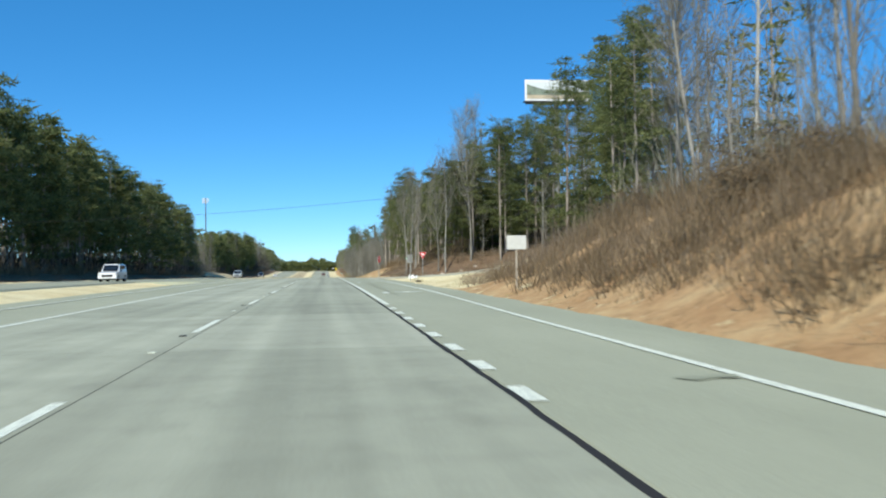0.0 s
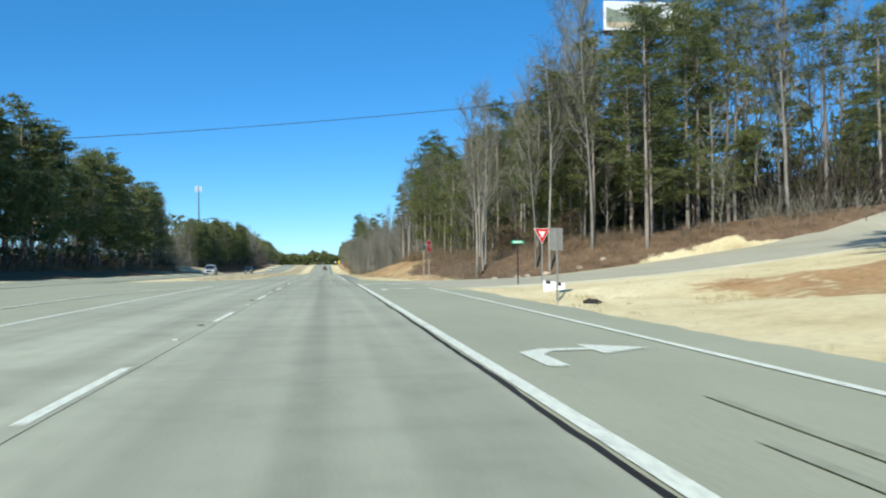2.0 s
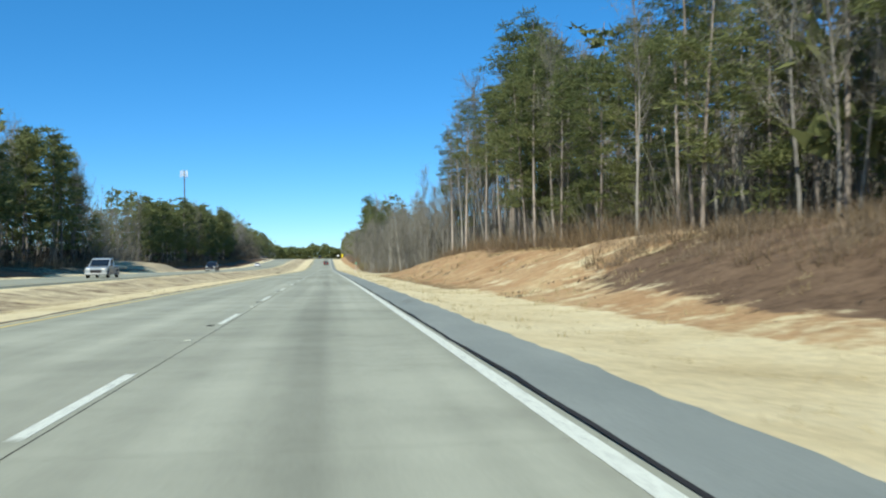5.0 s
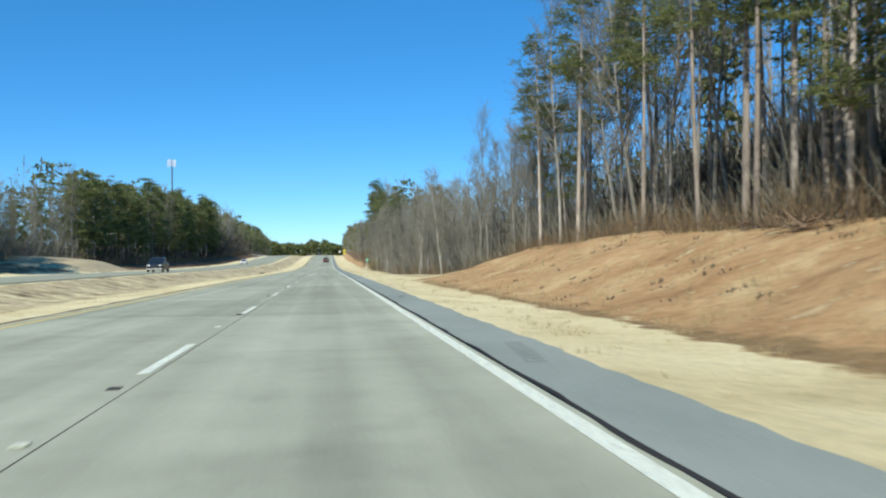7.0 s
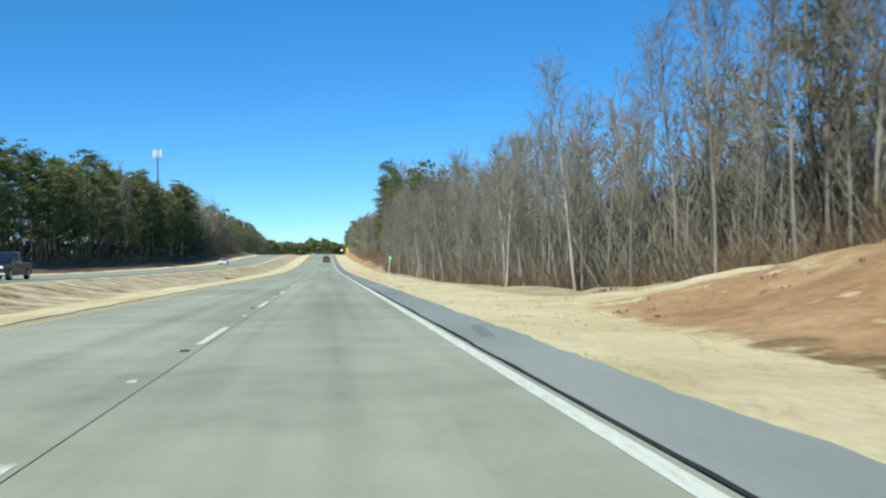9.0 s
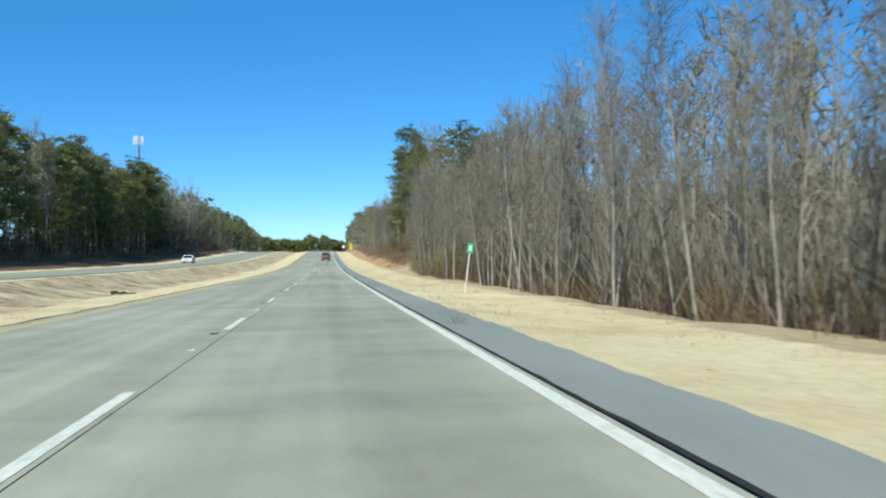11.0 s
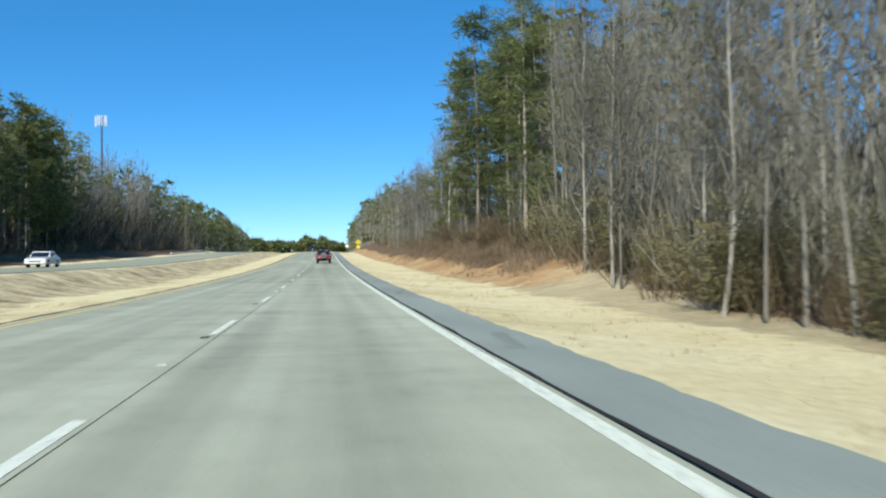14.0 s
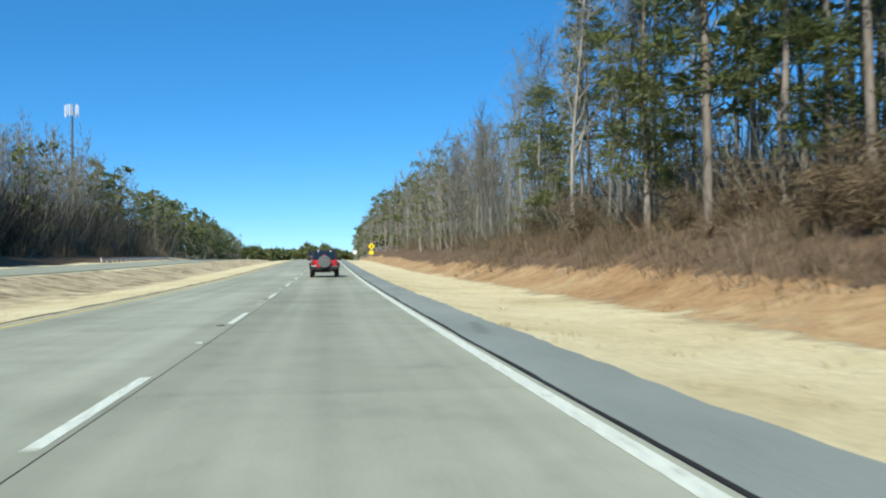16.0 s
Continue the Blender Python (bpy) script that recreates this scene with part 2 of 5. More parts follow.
xs = np.unique(np.concatenate([np.linspace(-60, 60, 121), np.linspace(60, 160, 21), np.linspace(160, 900, 16), -np.linspace(60, 160, 21), -np.linspace(160, 900, 16)]))
ys = np.unique(np.concatenate([np.linspace(-300, -30, 19), np.arange(-30, 700, 2.0), np.linspace(700, 1400, 60), np.linspace(1400, 3000, 24)]))
GX, GY = np.meshgrid(xs, ys)
rng = np.random.default_rng(5)


def value_noise(x, y, cell, seed):
    """Smooth random relief between -1 and 1."""
    g = np.random.default_rng(seed).uniform(-1, 1, (256, 256))
    u, w = x / cell, y / cell
    i, j = np.floor(u).astype(int), np.floor(w).astype(int)
    fu, fw = u - i, w - j
    fu, fw = fu * fu * (3 - 2 * fu), fw * fw * (3 - 2 * fw)
    a, b = g[i % 256, j % 256], g[(i + 1) % 256, j % 256]
    c, d = g[i % 256, (j + 1) % 256], g[(i + 1) % 256, (j + 1) % 256]
    return (a * (1 - fu) + b * fu) * (1 - fw) + (c * (1 - fu) + d * fu) * fw


relief = 0.22 * value_noise(GX, GY, 5.0, 1) + 0.12 * value_noise(GX, GY, 2.2, 2)
rough = np.where((GX > 9) | (GX < -7), 1.0, 0.0) * np.where((GX < L_OPP1 + 1.5) & (GX > L_OPP0 - 1.5), 0, 1) * np.where((GY > 97) & (GY < 128) & (GX > 0) & (GX < 62), 0, 1)
GZ = ground_z(GX, GY) + zr(GY) + rough * (relief + rng.normal(0, 0.03, GX.shape)) * np.where(GX > 0, sm(0, 3, GX - rb(GY, 1)) + 0.15, 0.35)
nx, ny = len(xs), len(ys)
gv = np.stack([GX, GY, GZ], -1).reshape(-1, 3)
gi = np.arange(nx * ny).reshape(ny, nx)
gf = np.stack([gi[:-1, :-1], gi[:-1, 1:], gi[1:, 1:], gi[1:, :-1]], -1).reshape(-1, 4)
ground = mesh_obj("ground", gv, gf.tolist(), M_GROUND, smooth=True)
tagged(ground, "dry winter grass verges and red clay banks beside a highway", "ground", kind="structure")
bankh = rb(GY, 3)
clay = sm(0, 2, GX - rb(GY, 1) + 1) * sm(0.4, 1.4, bankh) * np.maximum((0.50 + 0.10 * sm(190, 210, GY)) * sm(126, 134, GY) * (1 - sm(282, 304, GY)), np.maximum(0.57 * (1 - sm(50, 70, GY)) + 0.52 * sm(50, 70, GY) * (1 - sm(92, 99, GY)) * sm(13, 17, GX), 0.58 * sm(430, 445, GY)))
sand = np.maximum((sm(6.2, 6.8, GX) * (1 - sm(8.4, 9.4, GX))) * (1 - sm(104, 114, GY)) * (1 - 0.6 * sm(60, 75, GY)) * 0.9, sm(-46, -42, GX) * (1 - sm(-34, -30, GX)) * sm(672, 684, GY) * (1 - sm(704, 722, GY)))
litter = np.maximum(sm(-1.5, 1.5, GX - rb(GY, 4)), sm(-28, -33, GX) - 0.5 * sm(250, 270, GY) * (1 - sm(350, 370, GY)) * sm(-48, -44, GX))
slope = sm(0, 2.0, GY - (119.8 + 0.30 * np.maximum(0, GX - 14))) * sm(10.5, 13, GX) * (1 - sm(175, 195, GY))
litter = np.maximum(litter, 0.72 * slope) * (1 - sm(672, 684, GY) * (1 - sm(704, 722, GY)) * sm(-50, -44, GX) * (GX < 0))
litter = np.maximum(litter, 0.34 * sm(-6, -10, GX) * (1 - sm(-15, -16, GX)) * sm(140, 170, GY))
litter = np.maximum(litter, 0.80 * sm(1.6, 4.2, GX - rb(GY, 1)) * sm(455, 475, GY))
thatch = np.maximum(0.62 * sm(8.2, 11.5, GX) * sm(285, 305, GY), 0.9 * sm(330, 338, GY) * (1 - sm(356, 366, GY)) * sm(-28, -30, GX))
thatch = np.maximum(thatch, 0.50 * sm(-7.5, -9.5, GX) * (1 - sm(-14.5, -15.5, GX)) * sm(150, 180, GY))
ditch = 0.60 * sm(-0.3, 0.5, GX - rb(GY, 1)) * (1 - sm(0.9, 2.2, GX - rb(GY, 1))) * sm(180, 200, GY) * (1 - sm(270, 290, GY))
litter = litter * (1 - 0.9 * sm(330, 338, GY) * (1 - sm(356, 366, GY)) * sm(-28, -30, GX) * (1 - sm(-41, -43, GX)) * (GX < 0))
for nm, a in (("clay", clay), ("sand", sand), ("litter", litter), ("thatch", thatch), ("ditch", ditch)):
    at = ground.data.attributes.new(nm, "FLOAT", "POINT")
    at.data.foreach_set("value", a.reshape(-1).astype(np.float32))

# ---- road ----
W_SLAB, W_LEFT = 3.79, -4.42
Y0, Y1 = -60.0, 1150.0
road = tagged(new("road"), "pale grey concrete highway carriageway with two lanes", "road", kind="structure")
strip("roadbed", W_LEFT, W_SLAB + 0.10, Y0, Y1, -0.03, M_SEAL, road)
SL = 9.14
ns = int((700 - Y0) / SL)
for i in range(ns):
    for a, b in ((W_LEFT, -0.007), (0.007, W_SLAB - 0.03)):
        ya, yb = Y0 + i * SL + 0.004, Y0 + (i + 1) * SL - 0.004
        strip("slab", a, b, ya, yb, 0.0, M_CONC, road, step=3.1)
strip("far_slab", W_LEFT, W_SLAB - 0.03, Y0 + ns * SL, Y1, 0.0, M_CONC, road, step=6)
def ragged(y):
    return 4.86 + 0.05 * math.sin(y * 0.9) * math.sin(y * 0.37 + 1) + 0.03 * math.sin(y * 3.7 + 3 * math.sin(y * 0.21))


shoulder = strip("shoulder", W_SLAB + 0.03, ragged, 134, Y1, -0.012, M_ASPH, step=0.6, skirt=0.25)
tagged(shoulder, "blue-grey asphalt shoulder beside the concrete", "shoulder", kind="structure")


def lane_edge(y):
    return (8.05 + 0.12 * math.sin(y * 0.8) * math.sin(y * 0.31 + 2) + 0.05 * math.sin(y * 2.9) if y < 99 else 7.2) if y < 122 else max(4.95, 7.2 - (y - 122) * 0.28)


tl = strip("turn_lane", W_SLAB + 0.03, lane_edge, Y0, 134, -0.008, M_LANE, step=1.0, skirt=0.25)
tagged(tl, "greenish grey asphalt right-turn lane", "lane", kind="structure")
ls = strip("left_shoulder", lambda y: -4.66 - 3.7 * (1 - sm(132, 150, y)) - 7.4 * (1 - gap(y)), W_LEFT, Y0, Y1, -0.012, M_LANE, skirt=0.25)
tagged(ls, "asphalt left-turn lane and strip along the median", "lane", kind="structure")
opp = strip("opposite_road", L_OPP0, L_OPP1, Y0 - 100, Y1, lambda y: 0.02 + float(opp_rise(y)), M_CONC, skirt=0.3)
tagged(opp, "grey opposite carriageway beyond the grass median", "road", kind="structure")
# side road that climbs away to the right
def side_z(x, y):
    k = float(sm(7.5, 12, x))
    return (float(zr(y)) - 0.012) * (1 - k) + (gz(x, y) + 0.10) * k


v, f = [], []
for i in range(40):
    x = 7.15 + i * 1.3
    ya, yb = 102.5 + 0.12 * (x - 9) - 2.5 * math.exp(-(x - 7.2) / 2.0), 122.5 - 4.5 * sm(9, 16, x) + 0.30 * max(0, x - 14)
    for k in range(7):
        y = ya + (yb - ya) * (0, 0, 0.25, 0.5, 0.75, 1, 1)[k] + (-0.4, 0, 0, 0, 0, 0, 0.4)[k]
        v.append((x, y, side_z(x, y) - (0.3 if k in (0, 6) else 0)))
    if i:
        for k in range(6):
            p = 7 * i + k
            f.append((p - 7, p, p + 1, p - 6))
side = mesh_obj("side_road", v, f, M_SIDE)
tagged(side, "pale grey asphalt side road climbing past a stop sign", "road", kind="structure")

# ---- markings ----
marks = tagged(new("road_marking"), "white and yellow painted road lines", "marking", kind="structure")
PHASE, CYCLE, DASH = 16.8, 12.19, 3.75
for i in range(-5, 80):
    y = PHASE + CYCLE * i
    strip("lane_dash", -0.18, -0.06, y, y + DASH, 0.004, M_WHITE, marks, step=1.6)
strip("edge_line", 3.53, 3.69, 134, Y1, 0.004, M_WHITE, marks)
for i in range(8):
    strip("short_dash", 3.80, 3.98, 7.7 + 2.35 * i, 8.65 + 2.35 * i, 0.004, M_WHITE, marks, step=1)
strip("edge_line", 3.83, 3.99, 27.0, 113, 0.004, M_WHITE, marks)
strip("edge_line", lambda y: np.interp(y, (5, 20, 40, 95), (6.17, 6.29, 6.65, 6.74)), lambda y: np.interp(y, (5, 20, 40, 95), (6.31, 6.43, 6.79, 6.88)), Y0, 101.5, 0.004, M_WHITE, marks)
strip("yellow_line", -4.36, -4.22, 150, Y1, 0.004, M_YELL, marks)
strip("edge_line", -4.24, -4.10, Y0, 112, 0.006, M_WHITE, marks)
strip("edge_line", lambda y: -6.9 + 2.5 * sm(98, 114, y), lambda y: -6.76 + 2.5 * sm(98, 114, y), Y0, 112, 0.006, M_WHITE, marks)
strip("yellow_line", lambda y: -4.3 - 7.5 * (1 - sm(138, 162, y)) ** 2, lambda y: -4.14 - 7.5 * (1 - sm(138, 162, y)) ** 2, 138.5, 162, 0.03, M_YELL, marks)
strip("yellow_line", L_OPP1 - 0.5, L_OPP1 - 0.38, 140, Y1, lambda y: 0.03 + float(opp_rise(y)), M_YELL, marks)
strip("edge_line", L_OPP0 + 0.9, L_OPP0 + 1.02, Y0, Y1, lambda y: 0.03 + float(opp_rise(y)), M_WHITE, marks)


def ribbon(name, pts, w, mat, dz=0.006):
    """A painted stripe through points on the paving."""
    v, f = [], []
    for i, (x, y) in enumerate(pts):
        q, p = pts[min(i + 1, len(pts) - 1)], pts[max(i - 1, 0)]
        d = Vector((q[0] - p[0], q[1] - p[1])).normalized()
        nx_, ny_ = -d.y * w / 2, d.x * w / 2
        z = (float(zr(y)) if x < 7.2 else side_z(x, y)) + dz + (0.006 if x > 6 else 0)
        v += [(x + nx_, y + ny_, z), (x - nx_, y - ny_, z)]
        if i:
            f.append((2 * i - 2, 2 * i - 1, 2 * i + 1, 2 * i))
    return mesh_obj(name, v, f, mat, marks)


ribbon("hatch_line", [(3.8, 113.0), (5.75, 112.5), (8.0, 111.8)], 0.24, M_WHITE)
ribbon("hatch_line", [(4.0, 112.3), (4.25, 111.95), (4.6, 111.8), (5.5, 111.85), (6.4, 112.1)], 0.22, M_WHITE, 0.010)
ribbon("hatch_line", [(4.4, 111.75), (4.75, 110.6), (5.7, 110.7), (7.3, 111.05)], 0.30, M_WHITE, 0.008)
ribbon("hatch_line", [(4.0, 110.5), (4.62, 109.3), (5.5, 109.45), (6.6, 109.75)], 0.34, M_WHITE)
ribbon("hatch_line", [(5.3, 107.8), (5.6, 108.5), (6.1, 109.3), (6.7, 110.0), (7.4, 110.65), (8.1, 111.4)], 0.21, M_WHITE, 0.012)
ribbon("stop_line", [(8.2, 120.4), (8.6, 118.0), (9.0, 115.5)], 0.35, M_WHITE)
ribbon("yellow_line", [(9.0 + 1.5 * i, 115.5 + 0.25 * i) for i in range(20)], 0.14, M_YELL, 0.03)


def turn_arrow(y):
    """Right-turn arrow painted on the lane: stem, bend and head."""
    o = [(4.5, y - 1.6), (4.75, y - 1.6), (4.75, y - 0.3), (4.95, y + 0.1), (5.5, y + 0.15), (5.5, y - 0.35), (6.3, y + 0.3), (5.5, y + 0.95), (5.5, y + 0.45), (4.85, y + 0.4), (4.5, y)]
    bm = bmesh.new()
    bm.faces.new([bm.verts.new((px, py, zr(py) + 0.004)) for px, py in o])
    part("turn_arrow", bm, M_WHITE, marks)


for ya in (39.6, 70.0, 100.4):
    turn_arrow(ya)


# ---- trees ----
def tube(v, f, pts, rad, sides):
    base = len(v)
    for (p, r) in zip(pts, rad):
        for k in range(sides):
            a = 2 * math.pi * k / sides
            v.append((p[0] + r * math.cos(a), p[1] + r * math.sin(a), p[2]))
    for i in range(len(pts) - 1):
        for k in range(sides):
            a, b = base + i * sides + k, base + i * sides + (k + 1) % sides
            f.append((a, b, b + sides, a + sides))


def limb(v, f, p, d, length, r0, rg, sides=3, segs=3, up=0.15, wob=0.12):
    pts, rad = [tuple(p)], [r0]
    q, d = np.array(p, float), np.array(d, float)
    for i in range(segs):
        d = d + rg.normal(0, wob, 3) + np.array([0, 0, up])
        d /= np.linalg.norm(d)
        q = q + d * length / segs
        pts.append(tuple(q))
        rad.append(r0 * (1 - 0.85 * (i + 1) / segs))
    tube(v, f, pts, rad, sides)
    return pts, d


def needles(v, f, c, r, n, rg, fat=0.13, size=1.0, flat=1.0):
    """A tuft of n blades round c."""
    u = rg.normal(0, 1, (n, 3))
    u /= np.linalg.norm(u, axis=1)[:, None]
    u[:, 2] = np.abs(u[:, 2]) * 0.9 - 0.25
    p = np.array(c) + u * np.array([1.15, 1.15, flat]) * r * rg.uniform(0.1, 0.95, (n, 1))
    d = (u + rg.normal(0, 0.45, (n, 3))) * r * rg.uniform(0.2, 0.42, (n, 1)) * size
    s = np.cross(d, rg.normal(0, 1, (n, 3)))
    s *= fat * r / (np.linalg.norm(s, axis=1)[:, None] + 1e-6) * rg.uniform(0.7, 1.3, (n, 1))
    q = np.stack([p - s, p + s, p + d * 1.5], 1).reshape(-1, 3)
    b = len(v)
    v += [tuple(t) for t in q]
    f += [(b + 3 * i, b + 3 * i + 1, b + 3 * i + 2) for i in range(n)]


def pine_geo(seed, height, bare, spread, dense=1.0, blades=36, fat=0.085, few=1.0, segs=3, size=1.0):
    rg = np.random.default_rng(seed)
    tv, tf, cv, cf = [], [], [], []
    lean = rg.normal(0, 0.02, 2)
    pts = [(lean[0] * h * height + 0.1 * math.sin(h * 5 + seed), lean[1] * h * height, h * height - 0.4) for h in np.linspace(0, 1, 8)]
    tube(tv, tf, pts, [0.175 * height / 22 * (1 - 0.85 * i / 7) + 0.02 for i in range(8)], 7)
    n = int(30 * dense * few)
    for i in range(n):
        u = bare + (0.99 - bare) * (i + rg.uniform(0, 1)) / n
        k = min(6, int(u * 7))
        w = u * 7 - k
        p = np.array(pts[k]) * (1 - w) + np.array(pts[k + 1]) * w
        a = rg.uniform(0, 2 * math.pi)
        if math.sin(u * 21 + 2 * a + seed) > 0.72:
            continue
        s = (u - bare) / (1 - bare)
        ln = 0.8 * spread * (0.45 + 0.75 * math.sin(math.pi * min(1, s * 0.85 + 0.2))) * rg.uniform(0.6, 1.15)
        d = np.array([math.cos(a), math.sin(a), rg.uniform(-0.1, 0.45) + 0.4 * s])
        lp, _ = limb(tv, tf, p, d / np.linalg.norm(d), ln, 0.06, rg, 3, segs, 0.12)
        for q in (lp[-1], lp[-1], lp[-2], lp[-2]) if segs > 1 and rg.uniform() > 0.25 else (lp[-1], lp[-2]):
            c = np.array(q) + rg.normal(0, 0.35, 3)
            needles(cv, cf, c, rg.uniform(0.6, 1.2), blades, rg, fat, size, 0.6)
    for _ in range(int(rg.uniform(3, 8))):
        u = rg.uniform(min(0.2, bare * 0.5), bare)
        p = np.array(pts[int(u * 7)])
        a = rg.uniform(0, 6.28)
        limb(tv, tf, p, (math.cos(a), math.sin(a), 0.1), rg.uniform(0.6, 1.8), 0.03, rg, 3, 2)
    return tv, tf, cv, cf


def bare_geo(seed, height, fork=0.45, dense=1.0, segs=3, sub=3, fat=0.021):
    rg = np.random.default_rng(seed)
    tv, tf, cv, cf = [], [], [], []
    lean = rg.normal(0, 0.035, 2)
    ph = rg.uniform(0, 6)
    pts = [(lean[0] * h * height + 0.18 * math.sin(h * 6 + ph), lean[1] * h * height + 0.15 * math.sin(h * 5 + ph), h * height - 0.4) for h in np.linspace(0, 1, 9)]
    tube(tv, tf, pts, [0.115 * height / 18 * (1 - 0.9 * i / 8) + 0.012 for i in range(9)], 6)
    n = int(22 * dense)
    for i in range(n):
        u = fork + (0.98 - fork) * (i + rg.uniform(0, 1)) / n
        k = min(7, int(u * 8))
        w = u * 8 - k
        p = np.array(pts[k]) * (1 - w) + np.array(pts[k + 1]) * w
        a = rg.uniform(0, 6.28)
        d = np.array([math.cos(a), math.sin(a), rg.uniform(0.6, 1.6)])
        ln = height * 0.2 * (1.15 - u * 0.7) * rg.uniform(0.6, 1.3)
        lp, ld = limb(tv, tf, p, d / np.linalg.norm(d), ln, 0.058 * min(1, height / 17) * (1.3 - u), rg, 3, segs, 0.18)
        for q in lp[1:]:
            for _ in range(int(3 * dense) + 1):
                dd = ld + rg.normal(0, 0.6, 3)
                dd /= np.linalg.norm(dd)
                l2 = rg.uniform(0.5, 1.6)
                e = np.array(q) + dd * l2 + np.array([0, 0, 0.2])
                s = np.cross(dd, rg.normal(0, 1, 3))
                s *= fat / (np.linalg.norm(s) + 1e-6)
                b = len(cv)
                cv += [tuple(np.array(q) - s), tuple(np.array(q) + s), tuple(e)]
                cf.append((b, b + 1, b + 2))
                for _ in range(sub):
                    m = np.array(q) + (e - np.array(q)) * rg.uniform(0.3, 1)
                    d3 = dd + rg.normal(0, 0.7, 3)
                    e3 = m + d3 / np.linalg.norm(d3) * rg.uniform(0.3, 0.9)
                    b = len(cv)
                    cv += [tuple(m - s * 0.8), tuple(m + s * 0.8), tuple(e3)]
                    cf.append((b, b + 1, b + 2))
    return tv, tf, cv, cf


def make_tree(name, geo, bark, leaf, label, crown):
    tv, tf, cv, cf = geo
    e = tagged(new(name), label, "tree")
    mesh_obj("trunk", tv, tf, bark, e, smooth=True)
    mesh_obj(crown, cv, cf, leaf, e)
    return e


PINE_SPECS = [(1, 22, 0.42, 3.0, 1.2), (2, 25, 0.5, 3.2, 1.2), (3, 19, 0.24, 3.2, 1.4), (4, 23, 0.28, 3.6, 1.5), (5, 15, 0.10, 3.0, 1.4), (6, 26, 0.55, 3.3, 1.2), (7, 20, 0.14, 3.6, 1.6), (8, 21, 0.35, 2.7, 1.2)]
BARE_SPECS = [(11, 18, 0.35, 1.1), (12, 21, 0.42, 1.1), (13, 15, 0.28, 1.1), (14, 23, 0.45, 1.2), (15, 12, 0.2, 1.0), (16, 19, 0.3, 1.2), (17, 17, 0.25, 1.1), (18, 8, 0.12, 0.8)]
PINE_GEO = [pine_geo(*s, blades=50, fat=0.054, size=0.88) for s in PINE_SPECS]
PINE_MID = [pine_geo(*s, blades=30, fat=0.105, size=1.0) for s in PINE_SPECS]
PINE_LOW = [pine_geo(*s, blades=15, fat=0.14, few=0.5, segs=1, size=1.3) for s in PINE_SPECS]
PINE_FAR = [pine_geo(*s, blades=8, fat=0.45, few=0.38, segs=1, size=1.8) for s in PINE_SPECS]
BARE_GEO = [bare_geo(a, b, c, d * 1.2, 4, 3, 0.016) for a, b, c, d in BARE_SPECS]
BARE_LOW = [bare_geo(a, b, c, d, 2, 3, 0.024) for a, b, c, d in BARE_SPECS]
BARE_FAR = [bare_geo(a, b, c, d * 0.75, 2, 1, 0.06) for a, b, c, d in BARE_SPECS]
PINES = [make_tree("pine_tree", g, M_PBARK, M_NEED, "tall olive green pine with bare lower trunk" if sp[2] > 0.3 else "full green pine with branches low down", "crown") for g, sp in zip(PINE_GEO, PINE_SPECS)]
PINES_MID = [make_tree("pine_tree", PINE_MID[k], M_PBARK, M_NEED, "full dark green pine in deep shade", "crown") if k in (2, 3, 4, 6) else None for k in range(8)]
BARES = [make_tree("bare_tree", g, M_BBARK, M_TWIG, "leafless grey winter tree with thin upright branches", "crown") for g in BARE_GEO]
USED = set()


def put_tree(src, x, y, s, group):
    """The first use moves the tree itself; later ones copy it."""
    m = pose(x, y, gz(x, y), 0, 0, random.uniform(0, 360))
    if src.name in USED:
        o = copy_thing(src, m)
    else:
        USED.add(src.name)
        o = src
        o.matrix_basis = m
    o.scale = (s, s, s * random.uniform(0.92, 1.08))
    tagged(o, group=group)
    return o


# woods by y: share of pines, height of the front trees, of the trees behind
RW = np.array([(-60, .12, 15, 17), (46, .15, 16, 18), (58, .7, 18, 20), (100, .7, 17, 19), (124, .4, 13.5, 18), (150, .4, 13.5, 18), (186, .5, 13, 17), (215, .65, 14.5, 16), (228, .65, 19, 19), (240, .6, 22, 21), (262, .4, 22, 22), (276, .5, 21, 21),
               (286, .2, 15, 18), (297, .08, 14, 17), (308, 0, 11.5, 13.5), (320, 0, 9.5, 12.5), (365, 0, 10, 14), (400, 0, 9.5, 15), (424, 0, 11, 17), (455, .05, 13, 17), (468, .35, 18, 20), (500, .5, 21, 22), (520, .45, 20, 20), (530, .2, 16, 17),
               (538, .1, 14, 14), (560, .15, 12, 12), (620, .3, 12, 12), (900, .5, 13, 14)])
LW = np.array([(-60, .97, 23, 24), (100, .97, 23.5, 24.5), (160, .97, 23.5, 24.5), (200, .92, 22, 23), (250, .7, 21, 22), (300, .55, 20, 22), (318, .5, 18, 20), (325, .5, 14, 15), (332, .15, 10, 12), (352, .1, 9, 12), (362, .5, 13, 14), (372, .75, 15, 17),
               (400, .9, 17, 18), (490, .9, 18, 20), (550, .9, 20, 22), (576, .9, 19, 20), (592, .6, 17, 19), (602, .2, 17, 19), (700, .2, 17, 19), (720, .9, 16, 18), (950, .7, 14, 16)])
random.seed(7)


